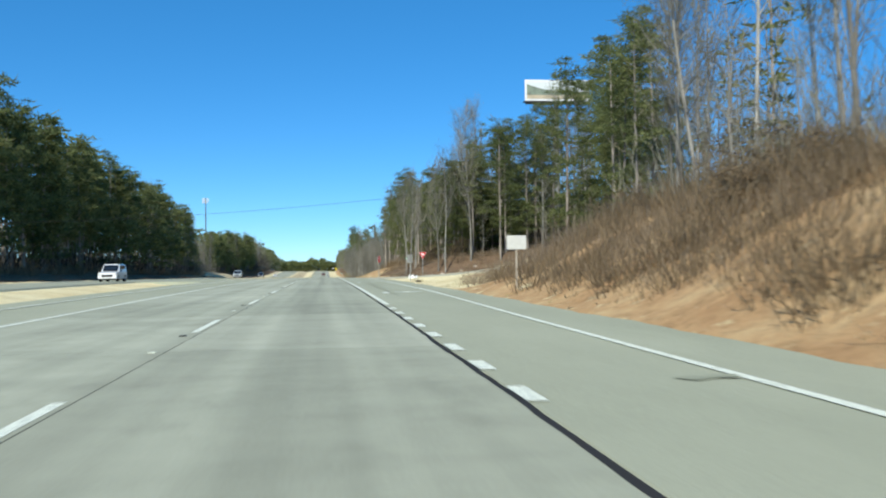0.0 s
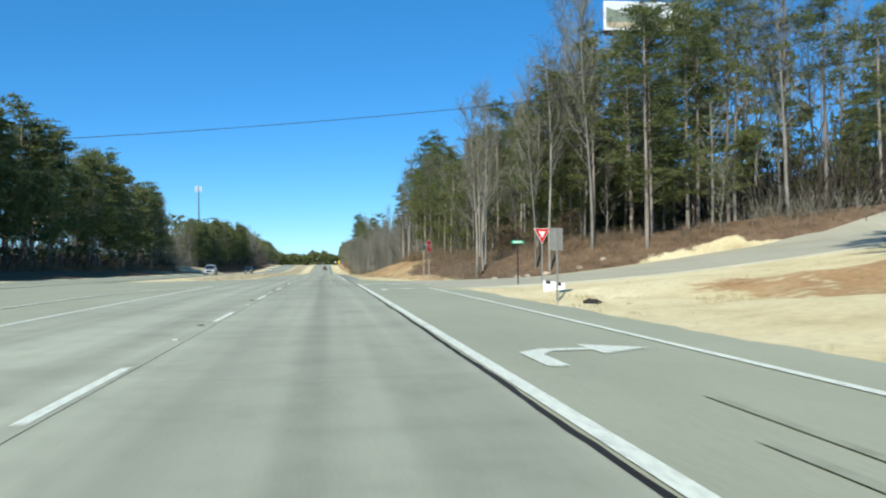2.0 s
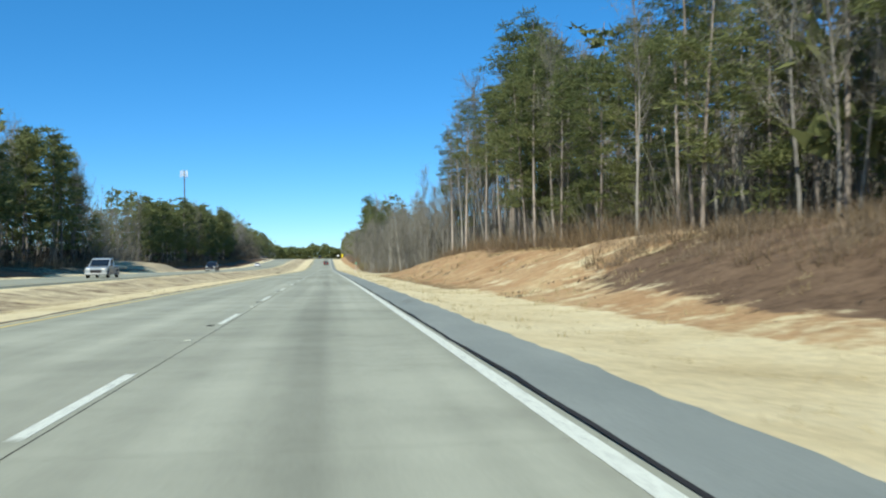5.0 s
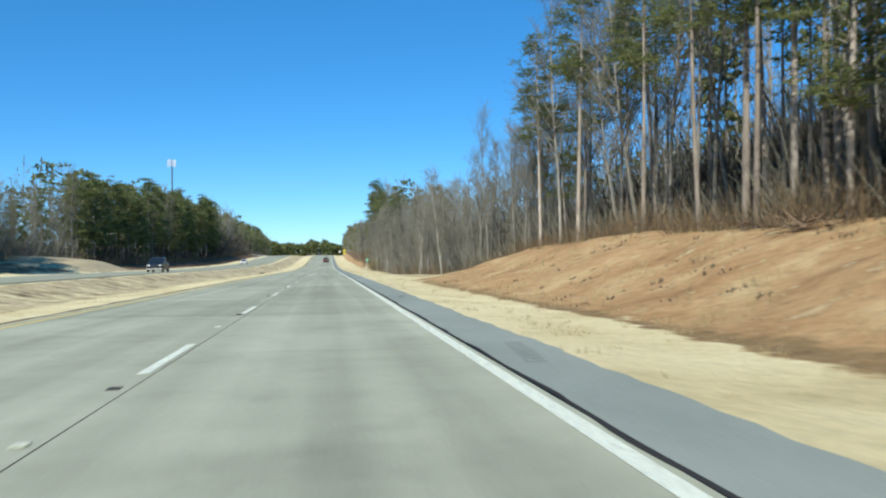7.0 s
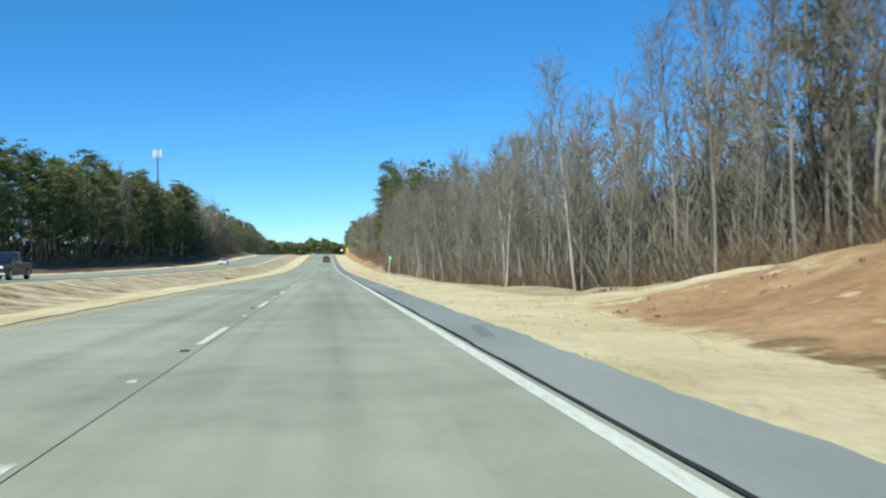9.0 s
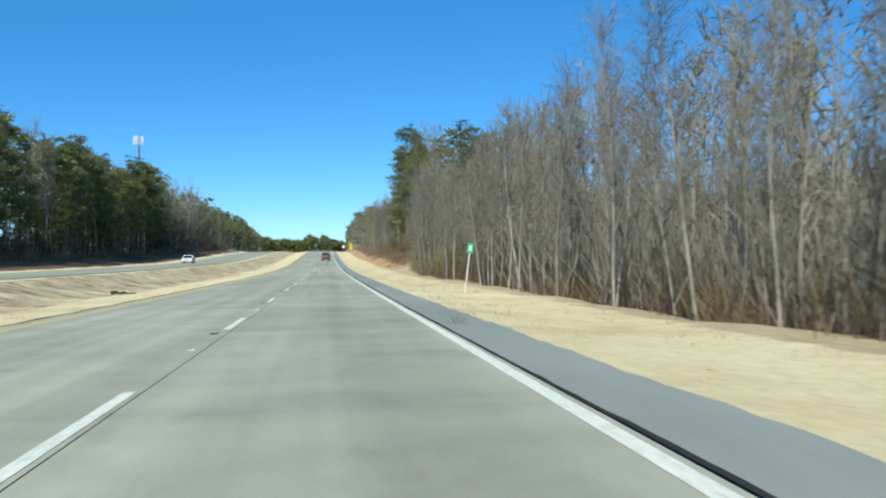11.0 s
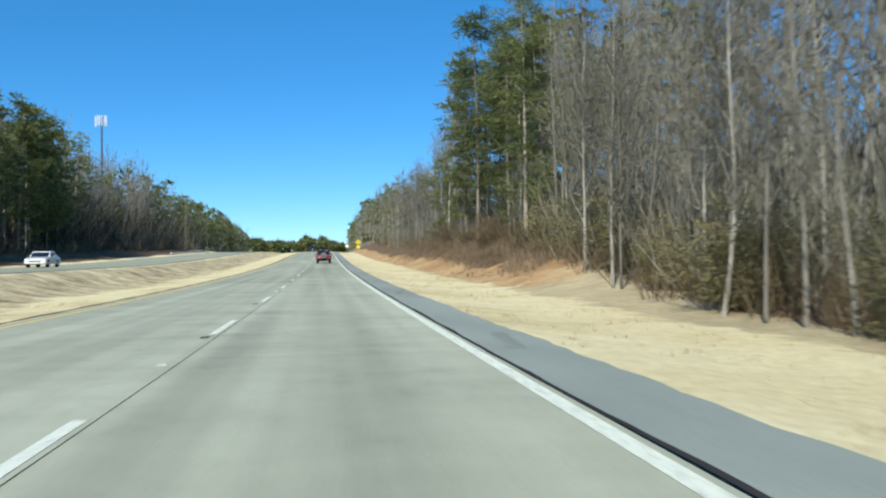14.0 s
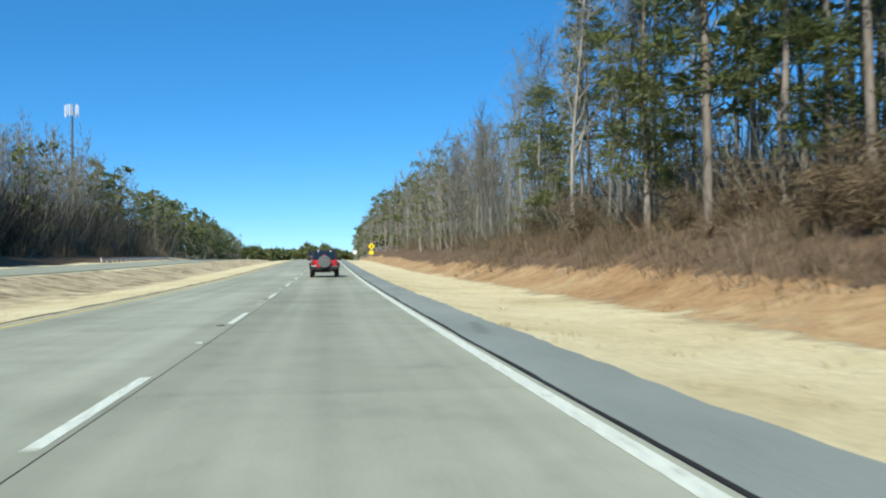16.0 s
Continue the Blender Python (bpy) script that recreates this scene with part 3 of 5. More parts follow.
def plant(side_, y0, y1, x_in, rows, table, kinds):
    """Places for trees along one side; rows of (distance behind the edge, spacing)."""
    out = []
    for row, (off, step) in enumerate(rows):
        y = y0 + random.uniform(0, step)
        while y < y1:
            x = x_in(y) + side_ * (off + random.uniform(-1.3, 1.3))
            share, h0, h1 = [np.interp(y, table[:, 0], table[:, i]) for i in (1, 2, 3)]
            h = (h0 + (h1 - h0) * min(1, off / 12)) * random.uniform(0.78, 1.12)
            pine = random.random() < share * (1 if off < 6 or side_ < 0 or 195 < y < 300 or 460 < y < 545 else 0.45)
            spec = PINE_SPECS if pine else BARE_SPECS
            k = random.choice(((0, 1, 5, 5) if side_ > 0 and 234 < y < 300 else kinds) if pine else (0, 1, 2, 3, 5, 6))
            if h < 13:
                k = random.choice((4, 6)) if pine else random.choice((2, 4, 6))
            out.append((row, pine, k, x, y, h / spec[k][1]))
            y += step * random.uniform(0.6, 1.4) * (0.6 if not pine and (h < 15 or 296 < y < 462) else 1)
    return out


def joined(name, label, spots, group=""):
    """Woods behind the front rows, one mesh of many trees."""
    V, F, I = [], [], []
    base = 0
    for is_pine, k, x, y, s, low in spots:
        tv, tf, cv, cf = ((PINE_FAR if low or y > 600 else PINE_LOW) if is_pine else (BARE_FAR if low or y > 560 else BARE_LOW))[k]
        a = random.uniform(0, 6.28)
        c, sn = math.cos(a) * s, math.sin(a) * s
        z0 = gz(x, y)
        for vs, fs, mi in ((tv, tf, 0 if is_pine else 2), (cv, cf, 1 if is_pine else 3)):
            A = np.array(vs)
            B = np.stack([A[:, 0] * c - A[:, 1] * sn + x, A[:, 0] * sn + A[:, 1] * c + y, A[:, 2] * s + z0], 1)
            V.append(B)
            F += [tuple(i + base for i in ff) for ff in fs]
            I += [mi] * len(fs)
            base += len(A)
    ob = mesh_obj(name, np.concatenate(V), F, None, mats=[M_PBARK, M_NEED, M_BBARK, M_TWIG], idx=I)
    return tagged(ob, label, "woods", kind="stuff")


def r_edge(y):
    return float(rb(y, 4))


spots_r = plant(1, -25, 900, r_edge, ((0, 3.8), (3.0, 4.4), (6.5, 4.6), (11, 5), (18, 6)), RW, (0, 1, 1, 2, 5, 5, 6, 7))
spots_l = plant(-1, 10, 950, lambda y: L_WOOD, ((0, 3.2), (3.5, 3.8), (8, 4.6)), LW, (2, 3, 4, 6, 6))
back, front = [], {True: 0, False: 0}
thin_rng = random.Random(5)
for side_, spots, grp in ((1, spots_r, "trees beside the verge"), (-1, spots_l, "trees beyond the opposite road")):
    for row, pine, k, x, y, s in spots:
        if side_ > 0 and ((y < 58 and thin_rng.random() < 0.55) or (290 < y < 341 and 0.338 < (x - 1.8) / (y - 258.6) < 0.378)):
            continue
        if (98 < y < 130 and x > 7) or (side_ > 0 and 54 < y < 99 and x < 24) or (y < 62 and row > 1 and side_ > 0) or (side_ < 0 and 680 < y < 706 and row < 2):
            continue
        if ((row == 0 and y < 560 and (side_ > 0 or y > 60)) or (row == 1 and y < 300 and side_ > 0)) and front[pine] < 280:
            front[pine] += 1
            put_tree(((PINES if side_ > 0 else PINES_MID) if pine else BARES)[k], x, y, s, grp)
        else:
            back.append((pine, k, x, y, s, row > (3 if y < 220 else 2 if y < 300 else 1) and (y > 150 or side_ < 0)))
# two large pines on the slope before the side road, and single trees along the woods
put_tree(PINES[6], 26.3, 91.6, 1.0, "trees beside the verge")
put_tree(PINES[6], 32.0, 97.0, 1.05, "trees beside the verge")
put_tree(PINES[6], 17.7, 421.7, 0.85, "trees beside the verge")
put_tree(PINES[5], 26.0, 302.5, 0.72, "trees beside the verge")
put_tree(PINES[7], 23.5, 285.0, 0.66, "trees beside the verge")
put_tree(BARES[3], 32.0, 343.0, 0.95, "trees beside the verge")
for k, x, y, sc in ((3, 26.0, 126.5, 0.85), (6, 30.5, 129.5, 0.95), (3, 22.6, 129.0, 0.68), (6, 35.0, 132.0, 0.95), (3, 41.0, 134.0, 1.0), (6, 24.5, 137.0, 0.8)):
    put_tree(PINES[k], x, y, sc, "trees along the side road")
put_tree(BARES[1], 18.5, 125.5, 0.8, "trees along the side road")
put_tree(PINES[1], 34.0, 92.0, 0.95, "trees beside the verge")
for x, y, sc in ((17.2, 469.0, 0.42), (18.2, 474.5, 0.5), (17.6, 481.0, 0.45), (19.6, 486.5, 0.55), (19.0, 505.0, 0.5)):
    put_tree(PINES[4], x, y, sc, "trees beside the verge")
for row, off in enumerate((8, 12, 16, 23, 30)):
    x = 13.0 + row
    while x < 95:
        y = 118 + 0.30 * max(0, x - 14) + off + random.uniform(-1, 1)
        pine = random.random() < (0.3 if x < 50 else 0.4)
        k = random.choice((0, 1, 2, 3, 6, 7) if pine else (0, 1, 3, 5))
        sc = (random.uniform(17, 22) if x > 22 else random.uniform(12, 15)) / (PINE_SPECS if pine else BARE_SPECS)[k][1]
        if (row < 2 and x < 60) or (row == 2 and x < 40):
            put_tree((PINES if pine else BARES)[k], x, y, sc, "trees along the side road")
        else:
            back.append((pine, k, x, y, sc, row > 3 and x > 40))
        x += random.uniform(3.6, 6.8)
for _ in range(110):
    y = random.uniform(228, 350)
    back.append((True, random.choice((2, 4, 6)), r_edge(y) + random.uniform(20, 52), y, random.uniform(0.5, 0.8), True))
for _ in range(70):
    y = random.uniform(232, 350)
    back.append((False, random.choice((0, 2, 5, 6)), r_edge(y) + random.uniform(12, 40), y, random.uniform(0.65, 0.95), True))
for _ in range(40):
    x = random.uniform(20, 90)
    back.append((True, random.choice((2, 4, 6)), x, 158 + 0.3 * (x - 14) + random.uniform(0, 25), random.uniform(0.5, 0.8), True))
for _ in range(160):
    y = random.uniform(-15, 640)
    if not 96 < y < 128 and not (y < 190 and random.random() < 0.6):
        back.append((False, random.choice((4, 7, 7)), r_edge(y) + random.uniform(-1, 14), y, random.uniform(0.55, 1.0), False))
for _ in range(90):
    y = random.uniform(572, 680)
    back.append((False, random.choice((0, 1, 3, 5)), L_WOOD - random.uniform(0, 16), y, random.uniform(0.75, 1.0), True))
for _ in range(90):
    y = random.uniform(0, 700)
    back.append((random.random() < 0.3, 4, L_WOOD + random.uniform(-6, 3), y, random.uniform(0.35, 0.6), True))
joined("woods", "dense mixed pine and leafless winter woods", back)
fv, ff = [], []
rgf = np.random.default_rng(17)
for i in range(2400):
    x = rgf.uniform(-420, 420) if i > 1700 else rgf.uniform(-130, 130)
    y = rgf.uniform(1150, 1210)
    top = 15 + 1.2 * math.sin(x * 0.09 + 1) + 1.0 * math.sin(x * 0.31) - 4 * math.exp(-((x - 30) / 30) ** 2) + (2.5 if abs(x + 6) < 7 else 0)
    needles(fv, ff, (x, y, 11 - 15 + top * rgf.uniform(0, 1) ** 0.6), rgf.uniform(1.6, 3.0), 22, rgf, 0.3, 1.8)
tagged(mesh_obj("far_woods", fv, ff, M_NEED), "distant dark wooded ridge across the road's end", "woods", kind="stuff")


for k, x, y, sc in ((6, 20.5, 215, .75), (6, 22.0, 221, .8), (2, 21.5, 226.5, .85), (6, 24.0, 231, .9), (6, 19.8, 492, .9), (2, 21.0, 497.5, .95), (6, 22.0, 487, .8)):
    put_tree(PINES[k], x, y, sc, "trees beside the verge")

# ---- undergrowth ----
def make_shrub(seed, leaf, label):
    """A hazy rounded shrub: thin stems and many small dry leaves."""
    rg = np.random.default_rng(seed)
    tv, tf, cv, cf = [], [], [], []
    for i in range(16):
        a = rg.uniform(0, 6.28)
        d = np.array([math.cos(a) * 0.7, math.sin(a) * 0.7, rg.uniform(0.7, 1.6)])
        lp, _ = limb(tv, tf, np.array([0, 0, -0.15]) + rg.normal(0, 0.1, 3) * (1, 1, 0), d / np.linalg.norm(d), rg.uniform(1.4, 2.6), 0.03, rg, 3, 3, 0.1)
        for q in lp[1:]:
            needles(cv, cf, np.array(q) + rg.normal(0, 0.15, 3), rg.uniform(0.4, 0.8), 60, rg, 0.03, 0.75)
    e = make_tree("shrub", (tv, tf, cv, cf), M_TWIG, leaf, label, "foliage")
    return tagged(e, category="shrub")


M_OLIVE = leaf_mat("shrub_leaves", [(0.17, 0.15, 0.08), (0.25, 0.23, 0.125), (0.33, 0.30, 0.18)])
GREEN_SHRUBS = [make_shrub(51 + i, M_OLIVE, "hazy olive brown shrub at the edge of the woods") for i in range(3)]
BROWN_SHRUBS = [make_shrub(61 + i, M_BRUSH, "tangled brown leafless shrub on the bank") for i in range(3)]
random.seed(77)
for i in range(39):
    y = 392 + 1.95 * i + random.uniform(-0.8, 0.8)
    put_tree(GREEN_SHRUBS[i % 3], r_edge(y) + random.uniform(-0.6, 2.6), y, random.uniform(0.75, 1.35), "shrubs along the woods")
for i in range(26):
    y = random.choice((random.uniform(22, 60), random.uniform(130, 165), random.uniform(470, 530)))
    put_tree(BROWN_SHRUBS[i % 3], r_edge(y) + random.uniform(-2.5, 2.0), y, random.uniform(0.6, 1.25), "shrubs on the bank")

def brush(name, label, spots, mat, blades, seed, fat=0.02):
    """Clumps of dry stems: spots of (x, y, radius, height)."""
    rg = np.random.default_rng(seed)
    V, F = [], []
    base = 0
    for x, y, r, h in spots:
        n = blades
        a, q = rg.uniform(0, 6.28, n), r * np.sqrt(rg.uniform(0, 1, n))
        p = np.stack([x + q * np.cos(a), y + q * np.sin(a), np.zeros(n)], 1)
        p[:, 2] = ground_z(p[:, 0], p[:, 1]) + zr(p[:, 1]) - 0.05
        out = np.stack([np.cos(a), np.sin(a), np.zeros(n)], 1) * (q / r)[:, None] * 0.45 + rg.normal(0, 0.28, (n, 3))
        out[:, 2] = 1
        tip = p + out * (h * rg.uniform(0.4, 1.0, n) * (1.1 - 0.5 * (q / r) ** 2))[:, None]
        w = np.stack([rg.normal(0, 1, n), rg.normal(0, 1, n), np.zeros(n)], 1)
        w *= fat / np.linalg.norm(w, axis=1)[:, None]
        mid = (p + tip) / 2 + rg.normal(0, 0.08, (n, 3)) * h
        V.append(np.stack([p - w, p + w, mid + w, mid - w, tip], 1).reshape(-1, 3))
        for i in range(n):
            b = base + 5 * i
            F += [(b, b + 1, b + 2, b + 3), (b + 3, b + 2, b + 4)]
        base += 5 * n
    return tagged(mesh_obj(name, np.concatenate(V), F, mat), label, "undergrowth", kind="stuff")


random.seed(21)
sp = []
y = -20.0
while y < 640:
    e, b0, bw = rb(y, 4), rb(y, 1), rb(y, 2)
    if not 99 < y < 126:
        for _ in range(3):
            sp.append((e + random.uniform(-2.5 if y < 296 else -0.6, 4), y + random.uniform(-1, 1), random.uniform(0.7, 1.5), random.uniform(1.0, 3.2) * (0.45 if 126 < y < 190 else 1)))
        if y < 70 or 127 < y < 190:
            for _ in range(9 if y < 70 else 3):
                sp.append((b0 + bw * random.uniform(0.15 if y < 70 else 0.4, 1.2) ** 0.8, y + random.uniform(-1, 1), random.uniform(0.5, 1.3), random.uniform(0.5, 2.1) * (1 if y < 70 else 0.55)))
        if 464 < y < 545:
            for _ in range(4):
                sp.append((b0 + bw * random.uniform(0.45, 1.3), y + random.uniform(-1, 1), random.uniform(0.5, 1.3), random.uniform(0.5, 1.8)))
    y += 1.6
brush("dry_brush", "brown leafless brush and tall weeds along the woods", sp, M_BRUSH, 46, 3, 0.013)
sp = []
y = 0.0
while y < 700:
    sp.append((L_WOOD + (random.uniform(-6, -1) if 320 < y < 366 else random.uniform(-3, 5)), y, random.uniform(0.8, 1.8), random.uniform(1.0, 3.5)))
    y += 1.1
brush("far_brush", "brown leafless brush below the far trees", sp, M_BRUSH, 30, 4, 0.035)
sp = []
for _ in range(1900):
    y = random.uniform(-20, 640)
    if not 98 < y < 128:
        near = 17 if 127 < y < 190 else 1
        sp.append((r_edge(y) + near + 16 * random.random() ** 1.3, y, random.uniform(1.5, 3.0), random.uniform(3.0, 8.0) * (0.6 if near > 1 else 1)))
for _ in range(200):
    x, off = random.uniform(30, 85), random.uniform(20, 44)
    sp.append((x, 120 + 0.3 * (x - 14) + off, random.uniform(1.2, 2.5), min((off - 9) * 0.3, 7) * random.uniform(0.5, 1.1)))
for _ in range(700):
    y = random.choice((random.uniform(195, 310), random.uniform(450, 545), random.uniform(55, 98)))
    sp.append((r_edge(y) + random.uniform(14, 34), y, random.uniform(2.0, 3.5), random.uniform(6.0, 13.0)))
for _ in range(900):
    y = random.uniform(560, 725)
    if not 680 < y < 706:
        sp.append((L_WOOD - 14 * random.random() + 1, y, random.uniform(2.0, 3.5), random.uniform(6.0, 15.0)))
for _ in range(420):
    y = random.choice((random.uniform(322, 366), random.uniform(580, 680), random.uniform(20, 680)))
    sp.append((L_WOOD - 9 * random.random() + 1, y, random.uniform(1.5, 3.0), random.uniform(3.0, 9.0)))
sp += [(17.5, 449, 2.2, 4.0), (19, 453, 2.0, 3.6), (16.8, 456, 1.8, 3.0), (18, 446, 2.0, 3.5)] * 2
brush("thicket", "thin leafless saplings and stems filling the woods", sp, M_TWIG, 26, 12, 0.021)
# Filler stems behind the tree line, coloured dark in place of shade there
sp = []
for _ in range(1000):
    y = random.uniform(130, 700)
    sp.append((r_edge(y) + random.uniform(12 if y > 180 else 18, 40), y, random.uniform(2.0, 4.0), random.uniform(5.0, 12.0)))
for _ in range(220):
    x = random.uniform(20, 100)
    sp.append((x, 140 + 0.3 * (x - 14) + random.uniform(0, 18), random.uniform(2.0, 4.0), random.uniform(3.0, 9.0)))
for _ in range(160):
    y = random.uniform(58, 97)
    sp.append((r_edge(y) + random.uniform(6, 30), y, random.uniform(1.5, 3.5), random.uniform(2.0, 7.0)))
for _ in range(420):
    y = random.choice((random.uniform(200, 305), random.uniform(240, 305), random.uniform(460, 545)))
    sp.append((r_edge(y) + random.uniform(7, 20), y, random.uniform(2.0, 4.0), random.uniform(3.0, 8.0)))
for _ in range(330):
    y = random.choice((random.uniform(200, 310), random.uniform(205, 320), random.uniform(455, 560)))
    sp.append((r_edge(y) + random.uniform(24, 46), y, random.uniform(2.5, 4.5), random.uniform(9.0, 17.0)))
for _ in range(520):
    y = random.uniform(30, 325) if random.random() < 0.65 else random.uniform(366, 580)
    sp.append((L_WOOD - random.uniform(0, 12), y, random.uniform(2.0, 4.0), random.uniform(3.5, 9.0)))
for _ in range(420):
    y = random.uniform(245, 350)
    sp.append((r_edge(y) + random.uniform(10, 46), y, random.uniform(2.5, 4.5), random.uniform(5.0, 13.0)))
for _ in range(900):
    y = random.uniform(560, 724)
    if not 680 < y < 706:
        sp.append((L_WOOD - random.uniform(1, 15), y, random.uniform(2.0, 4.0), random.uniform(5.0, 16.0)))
brush("deep_thicket", "tangled stems inside the woods, woodland shade in their colour", sp, M_DEEP, 36, 13, 0.05)
sp = []
for _ in range(480):
    y = random.uniform(292, 462)
    sp.append((r_edge(y) + 7 + 18 * random.random(), y, random.uniform(1.8, 3.2), random.uniform(4.0, 11.0)))
brush("sapling_thicket", "close grey brown saplings between the bare trees", sp, M_TWIG, 32, 19, 0.022)
sp = []
for _ in range(620):
    y = random.uniform(10, 66)
    u = random.random()
    sp.append((rb(y, 1) + rb(y, 2) * (0.30 + 0.95 * u), y, random.uniform(0.5, 1.3), random.uniform(0.35, 0.9) * (0.8 + 1.3 * u)))
for _ in range(170):
    y = random.uniform(50, 69)
    sp.append((random.uniform(12.5, 24), y, random.uniform(0.6, 1.4), random.uniform(0.7, 1.9)))
for _ in range(170):
    y = random.uniform(52, 74)
    sp.append((random.uniform(15.5, 28), y, random.uniform(0.8, 1.6), random.uniform(1.4, 3.2)))
for _ in range(260):
    x = random.uniform(11.5, 40)
    y = 121.5 + 0.30 * max(0, x - 14) + 22 * random.random()
    sp.append((x, y, random.uniform(0.4, 1.2), random.uniform(0.3, 1.2)))
for _ in range(620):
    y = random.uniform(128, 192)
    u = random.random()
    if math.sin(y * 0.9) + math.sin(y * 0.37 + 7 * u) < -0.1:
        continue
    sp.append((rb(y, 1) + rb(y, 2) * (0.45 + 0.55 * u) + 14 * u * random.random(), y, random.uniform(0.5, 1.4), random.uniform(0.35, 0.9) * (0.8 + 1.2 * u)))
for _ in range(260):
    y = random.uniform(455, 545)
    sp.append((rb(y, 1) + rb(y, 2) * random.uniform(0.35, 1.2), y, random.uniform(0.4, 1.2), random.uniform(0.3, 1.3)))
brush("bank_brush", "fine dry grey brown brush over the clay banks", sp, M_DRYTWIG, 60, 23, 0.009)
# young pines that fill the foot of the woods
for i in range(16):
    x = 19 + 2.7 * i + random.uniform(-1, 1)
    put_tree(PINES[4], x, 126.5 + 0.3 * (x - 14) + random.uniform(0, 9), random.uniform(0.5, 0.95), "young pines at the edge of the woods")
for i in range(16):
    y = 134 + 3.6 * i + random.uniform(-1.5, 1.5)
    put_tree(PINES[4 if i % 3 else 6], r_edge(y) + random.uniform(3, 10), y, random.uniform(0.5, 0.85), "young pines at the edge of the woods")
for ob in (*PINES, *PINES_MID, *BARES):
    if ob and ob.name not in USED:
        for o in (*ob.children_recursive, ob):
            bpy.data.objects.remove(o)
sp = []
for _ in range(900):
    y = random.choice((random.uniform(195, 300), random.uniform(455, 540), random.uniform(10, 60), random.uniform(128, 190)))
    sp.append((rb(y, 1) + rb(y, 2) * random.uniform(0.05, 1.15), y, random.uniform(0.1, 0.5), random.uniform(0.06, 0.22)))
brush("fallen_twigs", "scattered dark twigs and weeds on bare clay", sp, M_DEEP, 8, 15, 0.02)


# ---- heaps of cut branches and rocks ----
def brush_pile(seed, x, y, size, n):
    """A low heap of cut limbs."""
    rg = np.random.default_rng(seed)
    v, f = [], []
    for _ in range(n):
        a = rg.normal(0.3, 0.7)
        d = np.array([math.sin(a), math.cos(a), rg.normal(0.05, 0.12)])
        q = np.array([rg.normal(0, 0.5), rg.normal(0, 1.0), abs(rg.normal(0, 0.18)) + 0.02]) * size
        limb(v, f, q - d * 0.7 * size, d, rg.uniform(0.9, 2.4) * size, rg.uniform(0.02, 0.06), rg, 4, 3, 0.0, 0.10)
    ob = tagged(mesh_obj("brush_pile", v, f, M_PILE), "low heap of cut brown branches on the clay bank", "brush pile", group="heaps of branches")
    ob.matrix_basis = pose(x, y, gz(x, y))


M_PILE = bark_mat("cut_branches", (0.09, 0.06, 0.04), (0.27, 0.19, 0.125))
for i, (x, y, size, n) in enumerate(((17.6, 231.0, 1.0, 60), (19.2, 224.0, 1.2, 70), (20.0, 217.0, 1.3, 80), (19.6, 240.0, 0.8, 40), (16.6, 503.0, 1.2, 60), (16.2, 494.0, 1.0, 50))):
    brush_pile(71 + i, x, y, size, n)


def rock(seed, x, y, size):
    bm = bmesh.new()
    bmesh.ops.create_icosphere(bm, subdivisions=3, radius=1)
    for q in bm.verts:
        k = 1 + 0.35 * noise.noise(q.co * 1.3 + Vector((seed, 0, 0))) + 0.12 * noise.noise(q.co * 4 + Vector((0, seed, 0)))
        q.co = Vector((q.co.x * k, q.co.y * k * 0.8, max(-0.3, q.co.z * k * 0.6))) * size
    me = bpy.data.meshes.new("rock")
    bm.to_mesh(me)
    bm.free()
    me.materials.append(M_ROCK)
    ob = tagged(new("rock", me), "pale weathered rock among brush on the slope", "rock", group="rocks on the slope")
    ob.matrix_basis = pose(x, y, gz(x, y) + 0.05 * size, 0, 0, 50 * seed)


M_ROCK = plain("pale_rock", (0.42, 0.36, 0.28), 0.95, 0, 0.35, 3.0)
for i, (x, y, size) in enumerate(((15.3, 122.6, 0.34), (16.2, 123.4, 0.30), (17.7, 123.9, 0.36), (13.6, 122.0, 0.26), (22.5, 126.0, 0.33), (20.4, 125.0, 0.27))):
    rock(i + 1, x, y, size)


# ---- plain parts ----
def box_bm(x0, x1, y0, y1, z0, z1, bev=0.0):
    bm = bmesh.new()
    bmesh.ops.create_cube(bm, size=1, matrix=Matrix.LocRotScale(((x0 + x1) / 2, (y0 + y1) / 2, (z0 + z1) / 2), None, (x1 - x0, y1 - y0, z1 - z0)))
    if bev:
        bmesh.ops.bevel(bm, geom=bm.edges[:], offset=bev, segments=2, affect="EDGES", profile=0.6)
    return bm


def disc_bm(c, r, depth, axis="X", seg=24, bev=0.0):
    bm = bmesh.new()
    rot = {"X": Matrix.Rotation(math.pi / 2, 4, "Y"), "Y": Matrix.Rotation(math.pi / 2, 4, "X"), "Z": Matrix.Identity(4)}[axis]
    bmesh.ops.create_cone(bm, cap_ends=True, segments=seg, radius1=r, radius2=r, depth=depth, matrix=Matrix.Translation(c) @ rot)
    if bev:
        bmesh.ops.bevel(bm, geom=[e for e in bm.edges if len(e.link_faces) == 2 and e.calc_face_angle(0) > 1.0], offset=bev, segments=3, affect="EDGES", profile=0.5)
    return bm


